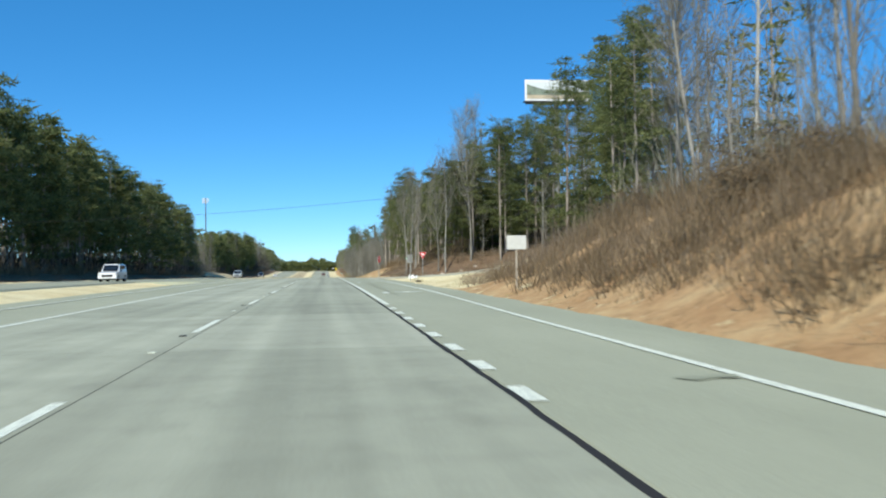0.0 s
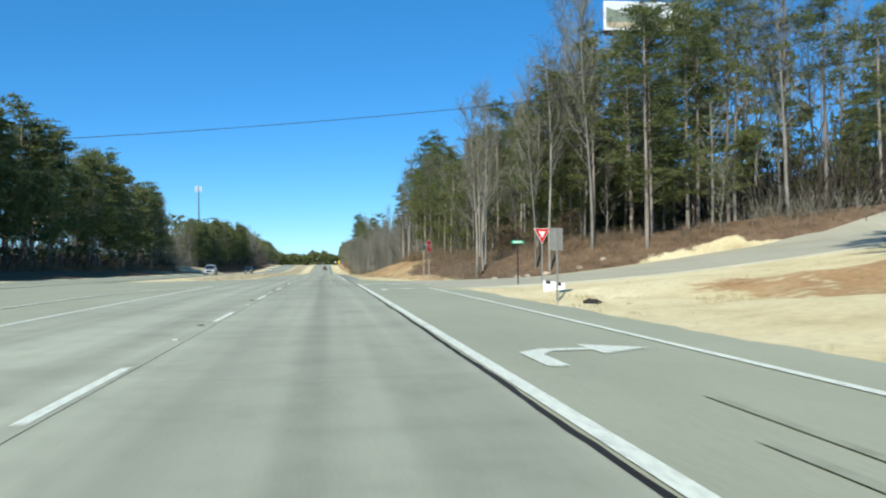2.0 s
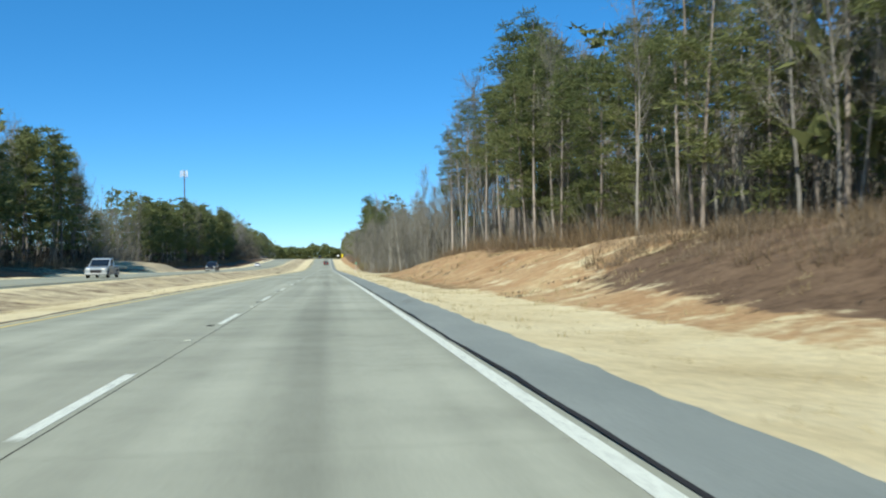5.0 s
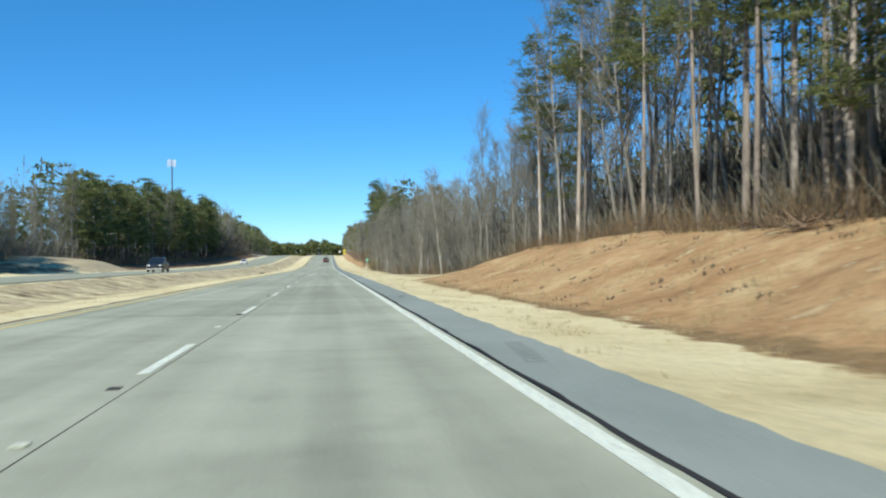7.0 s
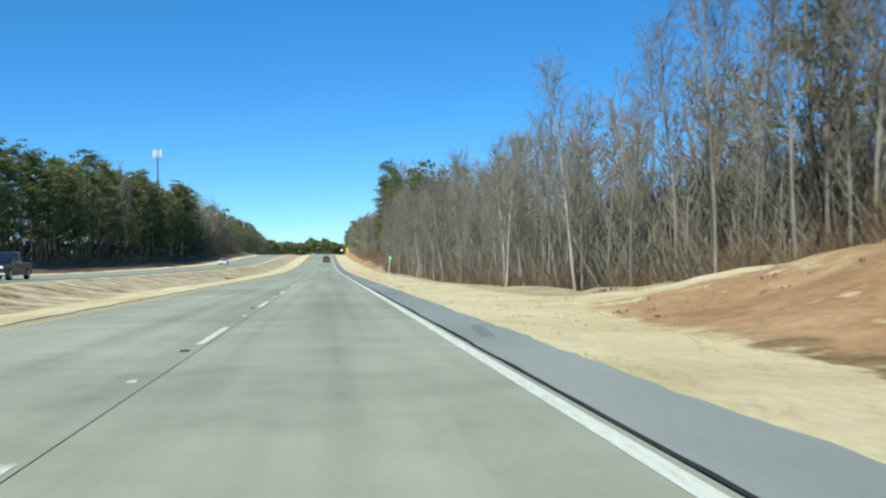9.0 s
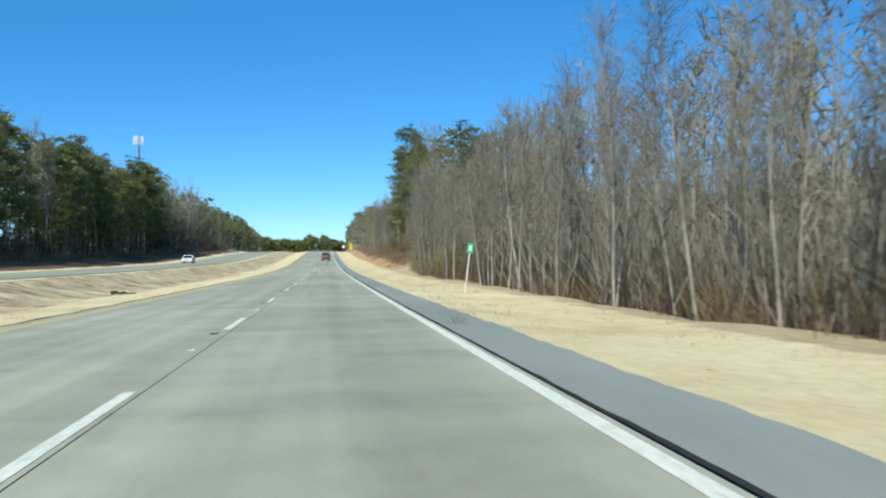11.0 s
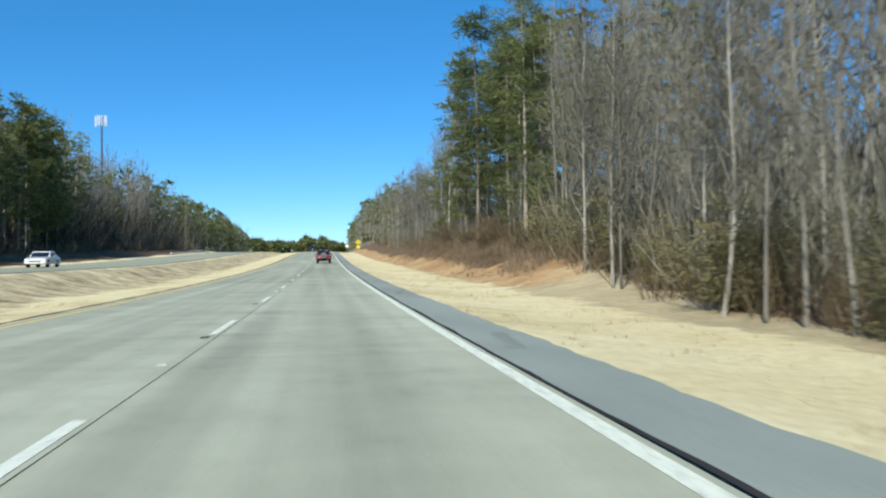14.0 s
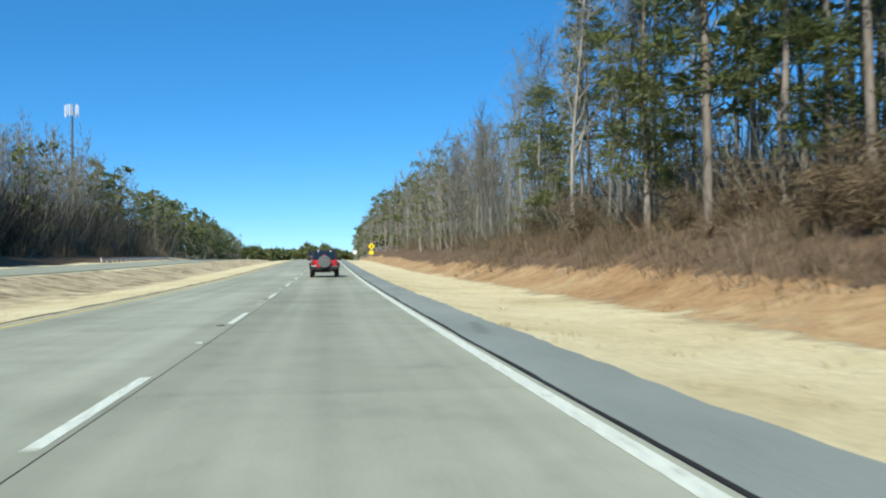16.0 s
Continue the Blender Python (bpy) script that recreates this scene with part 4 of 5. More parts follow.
def prism_bm(pts, x0, x1, taper=0.0, bev=0.0):
    """A side outline of (y, z) drawn out from x0 to x1; taper narrows the upper points."""
    bm = bmesh.new()
    zs = [p[1] for p in pts]
    lo, hi = min(zs), max(zs)
    rows = []
    for x, sg in ((x0, 1), (x1, -1)):
        rows.append([bm.verts.new((x + sg * taper * (z - lo) / (hi - lo), y, z)) for y, z in pts])
    n = len(pts)
    bm.faces.new(rows[0][::-1])
    bm.faces.new(rows[1])
    for i in range(n):
        bm.faces.new((rows[0][i], rows[0][(i + 1) % n], rows[1][(i + 1) % n], rows[1][i]))
    bmesh.ops.recalc_face_normals(bm, faces=bm.faces[:])
    if bev:
        bmesh.ops.bevel(bm, geom=bm.edges[:], offset=bev, segments=2, affect="EDGES", profile=0.6)
    return bm


def gloss(name, c, rough=0.25, metal=0.0, coat=0.6):
    m = Mat(name, rough, metal, 0.5)
    n = m.noise(2.5, 4, 0.6, local=True)
    m.color(m.ramp(n, [(0.3, tuple(v * 0.9 for v in c)), (0.7, tuple(min(1, v * 1.08) for v in c))]))
    m.b.inputs["Coat Weight"].default_value = coat
    return m.m


M_RED = gloss("red_car_paint", (0.60, 0.012, 0.028))
M_CWHITE = gloss("white_car_paint", (0.72, 0.73, 0.74))
M_CDARK = gloss("black_car_paint", (0.02, 0.022, 0.026))
M_CGREY = gloss("grey_car_paint", (0.30, 0.34, 0.36))
M_BLACK = plain("black_plastic", (0.022, 0.022, 0.024), 0.6)
M_TYRE = plain("rubber", (0.018, 0.018, 0.018), 0.9)
M_COVER = plain("grey_vinyl", (0.115, 0.125, 0.12), 0.55)
M_COVERT = plain("pale_grey_print", (0.19, 0.20, 0.195), 0.6)
M_RIM = plain("alloy", (0.35, 0.35, 0.36), 0.35, 0.8)
M_LAMPR = gloss("red_lens", (0.42, 0.02, 0.02), 0.15)
M_LAMPW = gloss("clear_lens", (0.75, 0.75, 0.72), 0.12)
M_PLATE = plain("pale_plate", (0.72, 0.72, 0.72), 0.5)
M_STEEL = plain("galvanised_steel", (0.36, 0.37, 0.36), 0.5, 0.5)
M_WOODP = plain("weathered_post", (0.36, 0.32, 0.26), 0.9)
M_SRED = plain("sign_red", (0.58, 0.03, 0.035), 0.45, vary=0.06)
M_SWHITE = plain("sign_white", (0.80, 0.80, 0.78), 0.45, vary=0.05)
M_SGREEN = plain("sign_green", (0.015, 0.40, 0.24), 0.45, vary=0.06)
M_SYELL = plain("sign_yellow", (0.80, 0.62, 0.02), 0.45, vary=0.06)
M_SBACK = plain("sign_back", (0.34, 0.35, 0.34), 0.5, 0.4)
M_HOUSE = plain("white_siding", (0.75, 0.75, 0.73), 0.7)
M_ROOF = plain("grey_shingle", (0.12, 0.115, 0.11), 0.9)
M_CRACK = plain("old_tyre_mark", (0.305, 0.322, 0.236), 0.9, 0, 0.18, 3.0)
M_DIRT = plain("dark_bag", (0.02, 0.018, 0.016), 0.6)


def glass_mat():
    m = Mat("tinted_glass", 0.06, 0.0, 0.6)
    return m.color((0.012, 0.016, 0.022)).m


M_GLASS = glass_mat()


def wheel(parent, x, y, r, w):
    t = part("wheel", disc_bm((x, y, r), r, w, "X", 28, 0.04), M_TYRE, parent)
    side_ = 1 if x > 0 else -1
    part("rim", disc_bm((x + side_ * w * 0.42, y, r), r * 0.62, w * 0.25, "X", 20, 0.015), M_RIM, t, "alloy rim")
    return t


def red_suv(x, y):
    """Boxy off-road vehicle seen from behind, nose towards +y."""
    e = tagged(new("suv"), "boxy red off-road vehicle with black roof and spare wheel", "car")
    body = part("body", prism_bm([(-2.02, 0.58), (-2.02, 1.17), (0.75, 1.17), (0.85, 1.13), (1.95, 1.06), (2.0, 0.95), (2.0, 0.60), (1.7, 0.58)], -0.80, 0.80, 0.02, 0.035), M_RED, e)
    part("grille", box_bm(-0.62, 0.62, 1.99, 2.03, 0.68, 1.0, 0.01), M_BLACK, body)
    part("tailgate_gap", box_bm(-0.60, -0.585, -2.045, -2.0, 0.62, 1.15), M_BLACK, body)
    part("tailgate_gap", box_bm(0.60, 0.615, -2.045, -2.0, 0.62, 1.15), M_BLACK, body)
    part("chassis", box_bm(-0.55, 0.55, -1.95, 1.9, 0.36, 0.60, 0.03), M_BLACK, e)
    top = part("hardtop", prism_bm([(-1.98, 1.16), (-1.93, 1.80), (-1.85, 1.85), (0.15, 1.86), (0.30, 1.80), (0.72, 1.16)], -0.78, 0.78, 0.085, 0.03), M_BLACK, e, "matt black hardtop")
    rw = part("rear_window", prism_bm([(-2.03, 1.22), (-1.975, 1.76), (-1.95, 1.76), (-1.98, 1.22)], -0.66, 0.66, 0.05), M_GLASS, top, "tinted rear window")
    for xa in (-0.38, 0.38):
        part("hinge", box_bm(xa - 0.03, xa + 0.03, -2.03, -1.99, 1.70, 1.80, 0.008), M_PLATE, rw)
    for xs_ in (-1, 1):
        for ya, yb in ((-1.82, -1.02), (-0.94, -0.35), (-0.28, 0.30)):
            part("side_window", box_bm(xs_ * 0.745 - 0.03, xs_ * 0.745 + 0.03, ya, yb, 1.26, 1.68, 0.01), M_GLASS, top, "tinted side window")
        part("fender", prism_bm([(-1.85, 0.72), (-1.72, 0.98), (-1.0, 0.98), (-0.80, 0.62), (-0.9, 0.62), (-1.05, 0.90), (-1.66, 0.90), (-1.76, 0.70)], xs_ * 0.79, xs_ * 0.95, 0, 0.0), M_BLACK, e)
        part("fender", prism_bm([(0.75, 0.62), (0.9, 0.98), (1.75, 1.0), (1.95, 0.80), (1.85, 0.78), (1.70, 0.92), (1.0, 0.90), (0.85, 0.62)], xs_ * 0.78, xs_ * 0.95, 0, 0.0), M_BLACK, e)
        lamp = part("tail_lamp", box_bm(xs_ * 0.72 - 0.09, xs_ * 0.72 + 0.09, -2.09, -2.0, 0.86, 1.10, 0.02), M_BLACK, e)
        part("lens", box_bm(xs_ * 0.72 - 0.065, xs_ * 0.72 + 0.065, -2.105, -2.08, 0.885, 1.075, 0.01), M_LAMPR, lamp, "red lens")
        mir = part("mirror", box_bm(xs_ * 0.98 - 0.11, xs_ * 0.98 + 0.11, 0.36, 0.50, 1.12, 1.32, 0.03), M_BLACK, e)
        part("arm", box_bm(xs_ * 0.84 - 0.07, xs_ * 0.84 + 0.07, 0.40, 0.46, 1.14, 1.20), M_BLACK, mir)
        wheel(e, xs_ * 0.76, -1.35, 0.41, 0.27)
        wheel(e, xs_ * 0.76, 1.32, 0.41, 0.27)
        part("bumper_end", box_bm(min(xs_ * 0.46, xs_ * 0.90), max(xs_ * 0.46, xs_ * 0.90), -2.26, -2.0, 0.54, 0.76, 0.03), M_BLACK, e)
    part("bumper", box_bm(-0.5, 0.5, -2.20, -2.0, 0.50, 0.68, 0.03), M_BLACK, e)
    part("step_plate", box_bm(0.42, 0.86, -2.25, -2.05, 0.755, 0.775), M_STEEL, e, "brushed step plate")
    part("number_plate", box_bm(-0.82, -0.52, -2.085, -2.04, 0.66, 0.81, 0.005), M_PLATE, e, "blank pale plate")
    sp_ = part("spare_wheel", disc_bm((0.0, -2.24, 1.05), 0.41, 0.30, "Y", 36, 0.06), M_COVER, e, "grey vinyl cover over the spare wheel")
    part("cover_print", box_bm(-0.17, 0.17, -2.398, -2.385, 1.16, 1.19), M_COVERT, sp_, "pale printed bar")
    part("cover_hole", disc_bm((0, -2.392, 1.08), 0.022, 0.012, "Y", 12), M_BLACK, sp_)
    part("brake_lamp", box_bm(-0.07, 0.07, -2.16, -2.08, 1.46, 1.53, 0.01), M_LAMPR, e, "red brake lamp")
    part("exhaust", disc_bm((0.45, -1.98, 0.40), 0.04, 0.3, "Y", 12), M_STEEL, e)
    part("underbody", box_bm(-0.74, 0.74, -1.95, 1.9, 0.34, 0.62, 0.04), M_BLACK, e)
    e.matrix_basis = pose(x, y, float(zr(y)), grade(y), 0, 0) @ Matrix.Diagonal((1, 1, 0.93, 1))
    return e


def car(x, y, paint, label, kind, turn, dz=0.02):
    """Plain road car from side outlines: sedan, van or pickup; nose towards +y before it is turned."""
    e = tagged(new("car" if kind != "pickup" else "pickup_truck"), label, "car")
    hh = {"sedan": 1.42, "van": 1.78, "pickup": 1.85}[kind]
    L = {"sedan": 2.3, "van": 2.45, "pickup": 2.7}[kind]
    belt = {"sedan": 0.92, "van": 1.05, "pickup": 1.12}[kind]
    w = 0.92 if kind != "pickup" else 1.0
    part("body", prism_bm([(-L, 0.40), (-L, belt - 0.05), (-L + 0.1, belt), (L - 1.2, belt), (L - 0.15, belt - 0.14), (L, belt - 0.3), (L, 0.36), (L - 0.2, 0.28), (-L + 0.2, 0.28)], -w, w, 0.06, 0.05), paint, e)
    back_ = {"sedan": -1.55, "van": -L + 0.05, "pickup": -0.75}[kind]
    cab = part("cabin", prism_bm([(back_, belt - 0.03), (back_ + (0.55 if kind == "sedan" else 0.12), hh - 0.05), (back_ + 0.8, hh), (0.35, hh - 0.02), (L - 1.25, belt - 0.03)], -w + 0.05, w - 0.05, 0.14, 0.04), paint, e)
    part("windscreen", prism_bm([(0.43, hh - 0.10), (0.46, hh - 0.10), (L - 1.22, belt + 0.04), (L - 1.30, belt + 0.02)], -w + 0.20, w - 0.20, 0.02), M_GLASS, cab, "dark windscreen")
    part("rear_window", prism_bm([(back_ - 0.02, belt + 0.05), (back_ + (0.50 if kind == "sedan" else 0.09), hh - 0.12), (back_ + (0.54 if kind == "sedan" else 0.14), hh - 0.12), (back_ + 0.03, belt + 0.05)], -w + 0.2, w - 0.2, 0.05), M_GLASS, cab, "dark rear window")
    for sx in (-1, 1):
        part("side_window", prism_bm([(back_ + 0.55, belt + 0.05), (back_ + 0.7, hh - 0.14), (0.28, hh - 0.14), (L - 1.6, belt + 0.05)], sx * (w - 0.14) - 0.05, sx * (w - 0.14) + 0.05), M_GLASS, cab, "dark side window")
        part("headlamp", box_bm(sx * 0.68 - 0.16, sx * 0.68 + 0.16, L - 0.12, L + 0.015, belt - 0.34, belt - 0.19, 0.02), M_LAMPW, e, "clear headlamp")
        part("tail_lamp", box_bm(sx * 0.76 - 0.1, sx * 0.76 + 0.1, -L - 0.015, -L + 0.1, belt - 0.3, belt - 0.12, 0.02), M_LAMPR, e, "red tail lamp")
        part("mirror", box_bm(sx * (w + 0.08) - 0.09, sx * (w + 0.08) + 0.09, L - 1.55, L - 1.43, belt, belt + 0.16, 0.03), M_BLACK, e)
        for yy in (-L + 0.95, L - 0.85):
            wheel(e, sx * (w - 0.11), yy, 0.34 if kind != "pickup" else 0.40, 0.23)
    part("grille", box_bm(-0.5, 0.5, L - 0.05, L + 0.02, 0.46, belt - 0.34, 0.01), M_BLACK, e)
    part("bumper", box_bm(-w + 0.04, w - 0.04, L - 0.06, L + 0.07, 0.34, 0.48, 0.03), M_STEEL if kind == "pickup" else paint, e)
    part("bumper", box_bm(-w + 0.04, w - 0.04, -L - 0.07, -L + 0.06, 0.36, 0.5, 0.03), M_STEEL if kind == "pickup" else paint, e)
    part("number_plate", box_bm(-0.15, 0.15, -L - 0.085, -L - 0.06, 0.56, 0.70), M_PLATE, e, "blank pale plate")
    e.matrix_basis = pose(x, y, float(zr(y)) + dz + (float(opp_rise(y)) if x < L_OPP1 else 0), 0, 0, turn)
    return e


red_suv(1.55, 522.5)
car(-2.0, 690.0, M_CDARK, "black car far ahead on the concrete road", "van", 0, 0.0)
car(-19.0, 98.0, M_CWHITE, "white van on the opposite carriageway", "van", 180)
car(-19.0, 236.0, M_CGREY, "grey pickup truck on the opposite carriageway", "pickup", 180)
car(-19.2, 323.0, M_CDARK, "black pickup truck with pale grille on the opposite road", "pickup", 180)
car(-23.0, 490.0, M_CWHITE, "white sedan on the opposite carriageway", "sedan", 180)


M_SEAM = plain("weedy_dirt", (0.13, 0.105, 0.07), 0.95, 0, 0.4, 3.0)
M_GROOVE = plain("rumble_groove", (0.30, 0.328, 0.30), 0.9, 0, 0.2, 20)

# ---- signs ----
def poly_bm(pts, y0, y1):
    bm = bmesh.new()
    a = [bm.verts.new((x, y0, z)) for x, z in pts]
    b = [bm.verts.new((x, y1, z)) for x, z in pts]
    n = len(pts)
    bm.faces.new(a)
    bm.faces.new(b[::-1])
    for i in range(n):
        bm.faces.new((a[i], b[i], b[(i + 1) % n], a[(i + 1) % n]))
    bmesh.ops.recalc_face_normals(bm, faces=bm.faces[:])
    return bm


def ngon(n, r, cz, rot=0.0):
    return [(r * math.sin(rot + 2 * math.pi * i / n), cz + r * math.cos(rot + 2 * math.pi * i / n)) for i in range(n)]


def words(text, size, mat, parent, x, y, z):
    c = bpy.data.curves.new("lettering", "FONT")
    c.body, c.size, c.extrude, c.align_x, c.align_y = text, size, 0.001, "CENTER", "CENTER"
    tmp = bpy.data.objects.new("tmp", c)
    me = bpy.data.meshes.new_from_object(tmp)
    bpy.data.objects.remove(tmp)
    me.materials.append(mat)
    ob = new("lettering", me)
    ob.parent = parent
    ob.matrix_basis = pose(x, y, z, 90, 0, 0)
    return ob


def stand(name, label, x, y, turn=0.0, lean=0.0, up=0.0):
    """A sign on the ground; up: how far its foot post stands out more."""
    e = tagged(new(name), label, "road sign")
    e.matrix_basis = pose(x, y, gz(x, y) - 0.03 + up, 0, lean, turn)
    if up > 0:
        part("foot", box_bm(-0.028, 0.028, -0.028, 0.028, -up - 0.2, 0), M_WOODP, e)
    return e


def post(e, h, r=0.03, mat=None):
    return part("post", box_bm(-r, r, -r, r, -0.2, h, 0.004), mat or M_STEEL, e)


s1 = stand("stop_sign", "red octagonal stop sign on a thin steel post", 9.35, 124.4, 58, -2.5, 0.06)
post(s1, 2.75, 0.03, M_WOODP)
f1 = part("face", poly_bm(ngon(8, 0.49, 2.42, math.pi / 8), -0.05, -0.045), M_SWHITE, s1, "white edge")
part("panel", poly_bm(ngon(8, 0.455, 2.42, math.pi / 8), -0.056, -0.051), M_SRED, s1, "red panel")
part("back", poly_bm(ngon(8, 0.485, 2.42, math.pi / 8), -0.044, -0.038), M_SBACK, s1)
words("STOP", 0.36, M_SWHITE, s1, 0, -0.06, 2.42)
part("small_plate", box_bm(-0.16, 0.16, -0.05, -0.04, 1.62, 1.90), M_SBACK, s1)

s2 = stand("yield_sign", "red and white triangular yield sign on a post", 13.2, 106.0, 12, 0, 0.26)
post(s2, 2.6)
part("face", poly_bm([(-0.46, 2.62), (0.46, 2.62), (0, 1.82)], -0.05, -0.045), M_SWHITE, s2, "white edge")
part("panel", poly_bm([(-0.42, 2.60), (0.42, 2.60), (0, 1.86)], -0.056, -0.051), M_SRED, s2, "red panel")
part("centre", poly_bm([(-0.19, 2.47), (0.19, 2.47), (0, 2.12)], -0.062, -0.057), M_SWHITE, s2, "white centre")
part("back", poly_bm([(-0.45, 2.61), (0.45, 2.61), (0, 1.83)], -0.044, -0.038), M_SBACK, s2)

s3 = stand("street_sign", "green street name sign on a dark post", 11.35, 103.2, 20)
post(s3, 2.10, 0.022, M_BLACK)
part("blade", box_bm(-0.34, 0.34, -0.012, 0.012, 2.10, 2.26, 0.004), M_SGREEN, s3, "green blade")
part("name_bar", box_bm(-0.25, 0.25, -0.018, -0.014, 2.145, 2.215), M_SWHITE, s3, "white bar of lettering")

# dark weedy seam between the paving and the median grass
seam = strip("median_seam", lambda y: -4.98 - 0.05 * math.sin(y * 1.3), lambda y: -4.78 + 0.04 * math.sin(y * 0.7 + 1) * math.sin(y * 2.1), 158, 640, -0.02, M_SEAM, step=0.7)
tagged(seam, "dark weedy dirt seam along the median grass", "seam", kind="structure")
s4 = stand("road_sign", "plain grey sign seen from behind on a thin post", 10.5, 92.0, 22)
post(s4, 2.62)
part("plate", box_bm(-0.30, 0.30, 0.035, 0.045, 1.80, 2.62), M_SBACK, s4, "bare metal plate")

s5 = stand("notice_board", "pale blank sign board on a wooden post", 10.6, 41.0, 0, 0, max(0.0, 2.30 - 1.69 - gz(10.6, 41.0)))
post(s5, 1.9, 0.04, M_WOODP)
part("board", box_bm(-0.44, 0.44, -0.07, -0.045, 1.37, 1.99, 0.006), plain("faded_board", (0.56, 0.57, 0.53), 0.6, vary=0.08), s5, "pale blank board")

s6 = stand("marker_sign", "small dark sign on a tall thin post", 9.5, 129.6, 15)
post(s6, 2.8, 0.028, M_WOODP)
part("plate", box_bm(-0.17, 0.17, -0.045, -0.035, 2.43, 2.83, 0.004), plain("dark_sign", (0.05, 0.075, 0.06), 0.5, 0, 0.2), s6, "small dark plate")

s7 = stand("mile_sign", "green mile sign on a leaning pale post", 8.35, 361.6, 0, 7.5)
post(s7, 2.1, 0.022, M_PLATE)
part("plate", box_bm(-0.15, 0.15, -0.05, -0.04, 1.98, 2.46, 0.004), M_SGREEN, s7, "green plate")
part("number_bar", box_bm(-0.05, 0.05, -0.056, -0.052, 2.10, 2.36), M_SWHITE, s7, "pale bar of figures")

s8 = stand("warning_sign", "stacked yellow warning signs on a post", 10.0, 640.0, 0, 0, -0.4)
post(s8, 3.4, 0.04)
part("diamond", poly_bm([(0, 3.75), (0.68, 3.07), (0, 2.39), (-0.68, 3.07)], -0.06, -0.05), M_SYELL, s8, "yellow diamond")
part("symbol", box_bm(-0.12, 0.12, -0.068, -0.062, 2.8, 3.3), M_BLACK, s8, "black symbol bar")
part("plate", box_bm(-0.45, 0.45, -0.06, -0.05, 1.55, 2.25, 0.004), M_SYELL, s8, "yellow plate")
s9 = stand("road_sign", "small white sign beside the distant road", 8.6, 700.0, 0)
post(s9, 2.6)
part("plate", box_bm(-0.45, 0.45, -0.06, -0.05, 1.7, 2.6, 0.004), M_SWHITE, s9, "white plate")

# a fallen board and a dark bag in the grass
lb = tagged(new("litter_board"), "white board with two dark patches lying in grass", "litter")
part("board", box_bm(-0.45, 0.45, -0.02, 0.02, 0, 0.5, 0.006), M_SWHITE, lb)
for xx in (-0.25, 0.2):
    part("dark_patch", box_bm(xx - 0.1, xx + 0.1, -0.03, -0.022, 0.36, 0.5), M_BLACK, lb, "black patch")
lb.matrix_basis = pose(11.0, 94.5, gz(11.0, 94.5), -25, 8, 6)
bag_bm = bmesh.new()
bmesh.ops.create_icosphere(bag_bm, subdivisions=3, radius=1)
for v_ in bag_bm.verts:
    k_ = 1 + 0.25 * noise.noise(v_.co * 2.2)
    v_.co = Vector((v_.co.x * 0.42 * k_ + max(0, v_.co.x) * 0.18, v_.co.y * 0.28 * k_, max(-0.05, v_.co.z * 0.22 * k_)))
bag = part("bin_bag", bag_bm, M_DIRT, None)
tagged(bag, "black crumpled bag lying in the roadside grass", "litter")
bag.matrix_basis = pose(11.0, 89.4, gz(11.0, 89.4) + 0.03, 0, 0, -15) @ Matrix.Scale(0.62, 4)

# ---- billboard over the trees ----
bb = tagged(new("billboard"), "tall billboard with a landscape picture and white frame", "billboard")
BX, BY = 54.3, 205.0
bz = gz(BX, BY)
part("pole", disc_bm((0, 0.9, (37.5 - bz) / 2), 0.6, 37.5 - bz, "Z", 20), M_STEEL, bb)
part("frame", box_bm(-7.4, 7.4, -0.2, 0.2, 38.3 - bz, 43.0 - bz, 0.03), M_SWHITE, bb, "white frame")
part("sky_band", box_bm(-7.0, 7.0, -0.23, -0.21, 40.6 - bz, 42.7 - bz), plain("print_pale", (0.66, 0.70, 0.68), 0.6), bb, "pale printed sky")
part("hill_band", poly_bm([(-7.0, 39.6 - bz), (-7.0, 42.0 - bz), (-4.5, 41.2 - bz), (-1, 40.4 - bz), (7.0, 40.3 - bz), (7.0, 39.6 - bz)], -0.26, -0.235), plain("print_green", (0.20, 0.24, 0.18), 0.6, vary=0.4, scale=1.2), bb, "printed dark hills")
part("field_band", box_bm(-7.0, 7.0, -0.23, -0.21, 38.7 - bz, 39.6 - bz), plain("print_tan", (0.46, 0.38, 0.26), 0.6, vary=0.3, scale=1.5), bb, "printed tan field")
part("catwalk", box_bm(-8.0, 7.4, -1.3, -0.25, 37.75 - bz, 37.9 - bz), M_BLACK, bb)
part("girder", box_bm(-7.2, 7.2, 0.25, 0.7, 37.6 - bz, 38.4 - bz), M_BLACK, bb)
bb.matrix_basis = pose(BX, BY, bz)

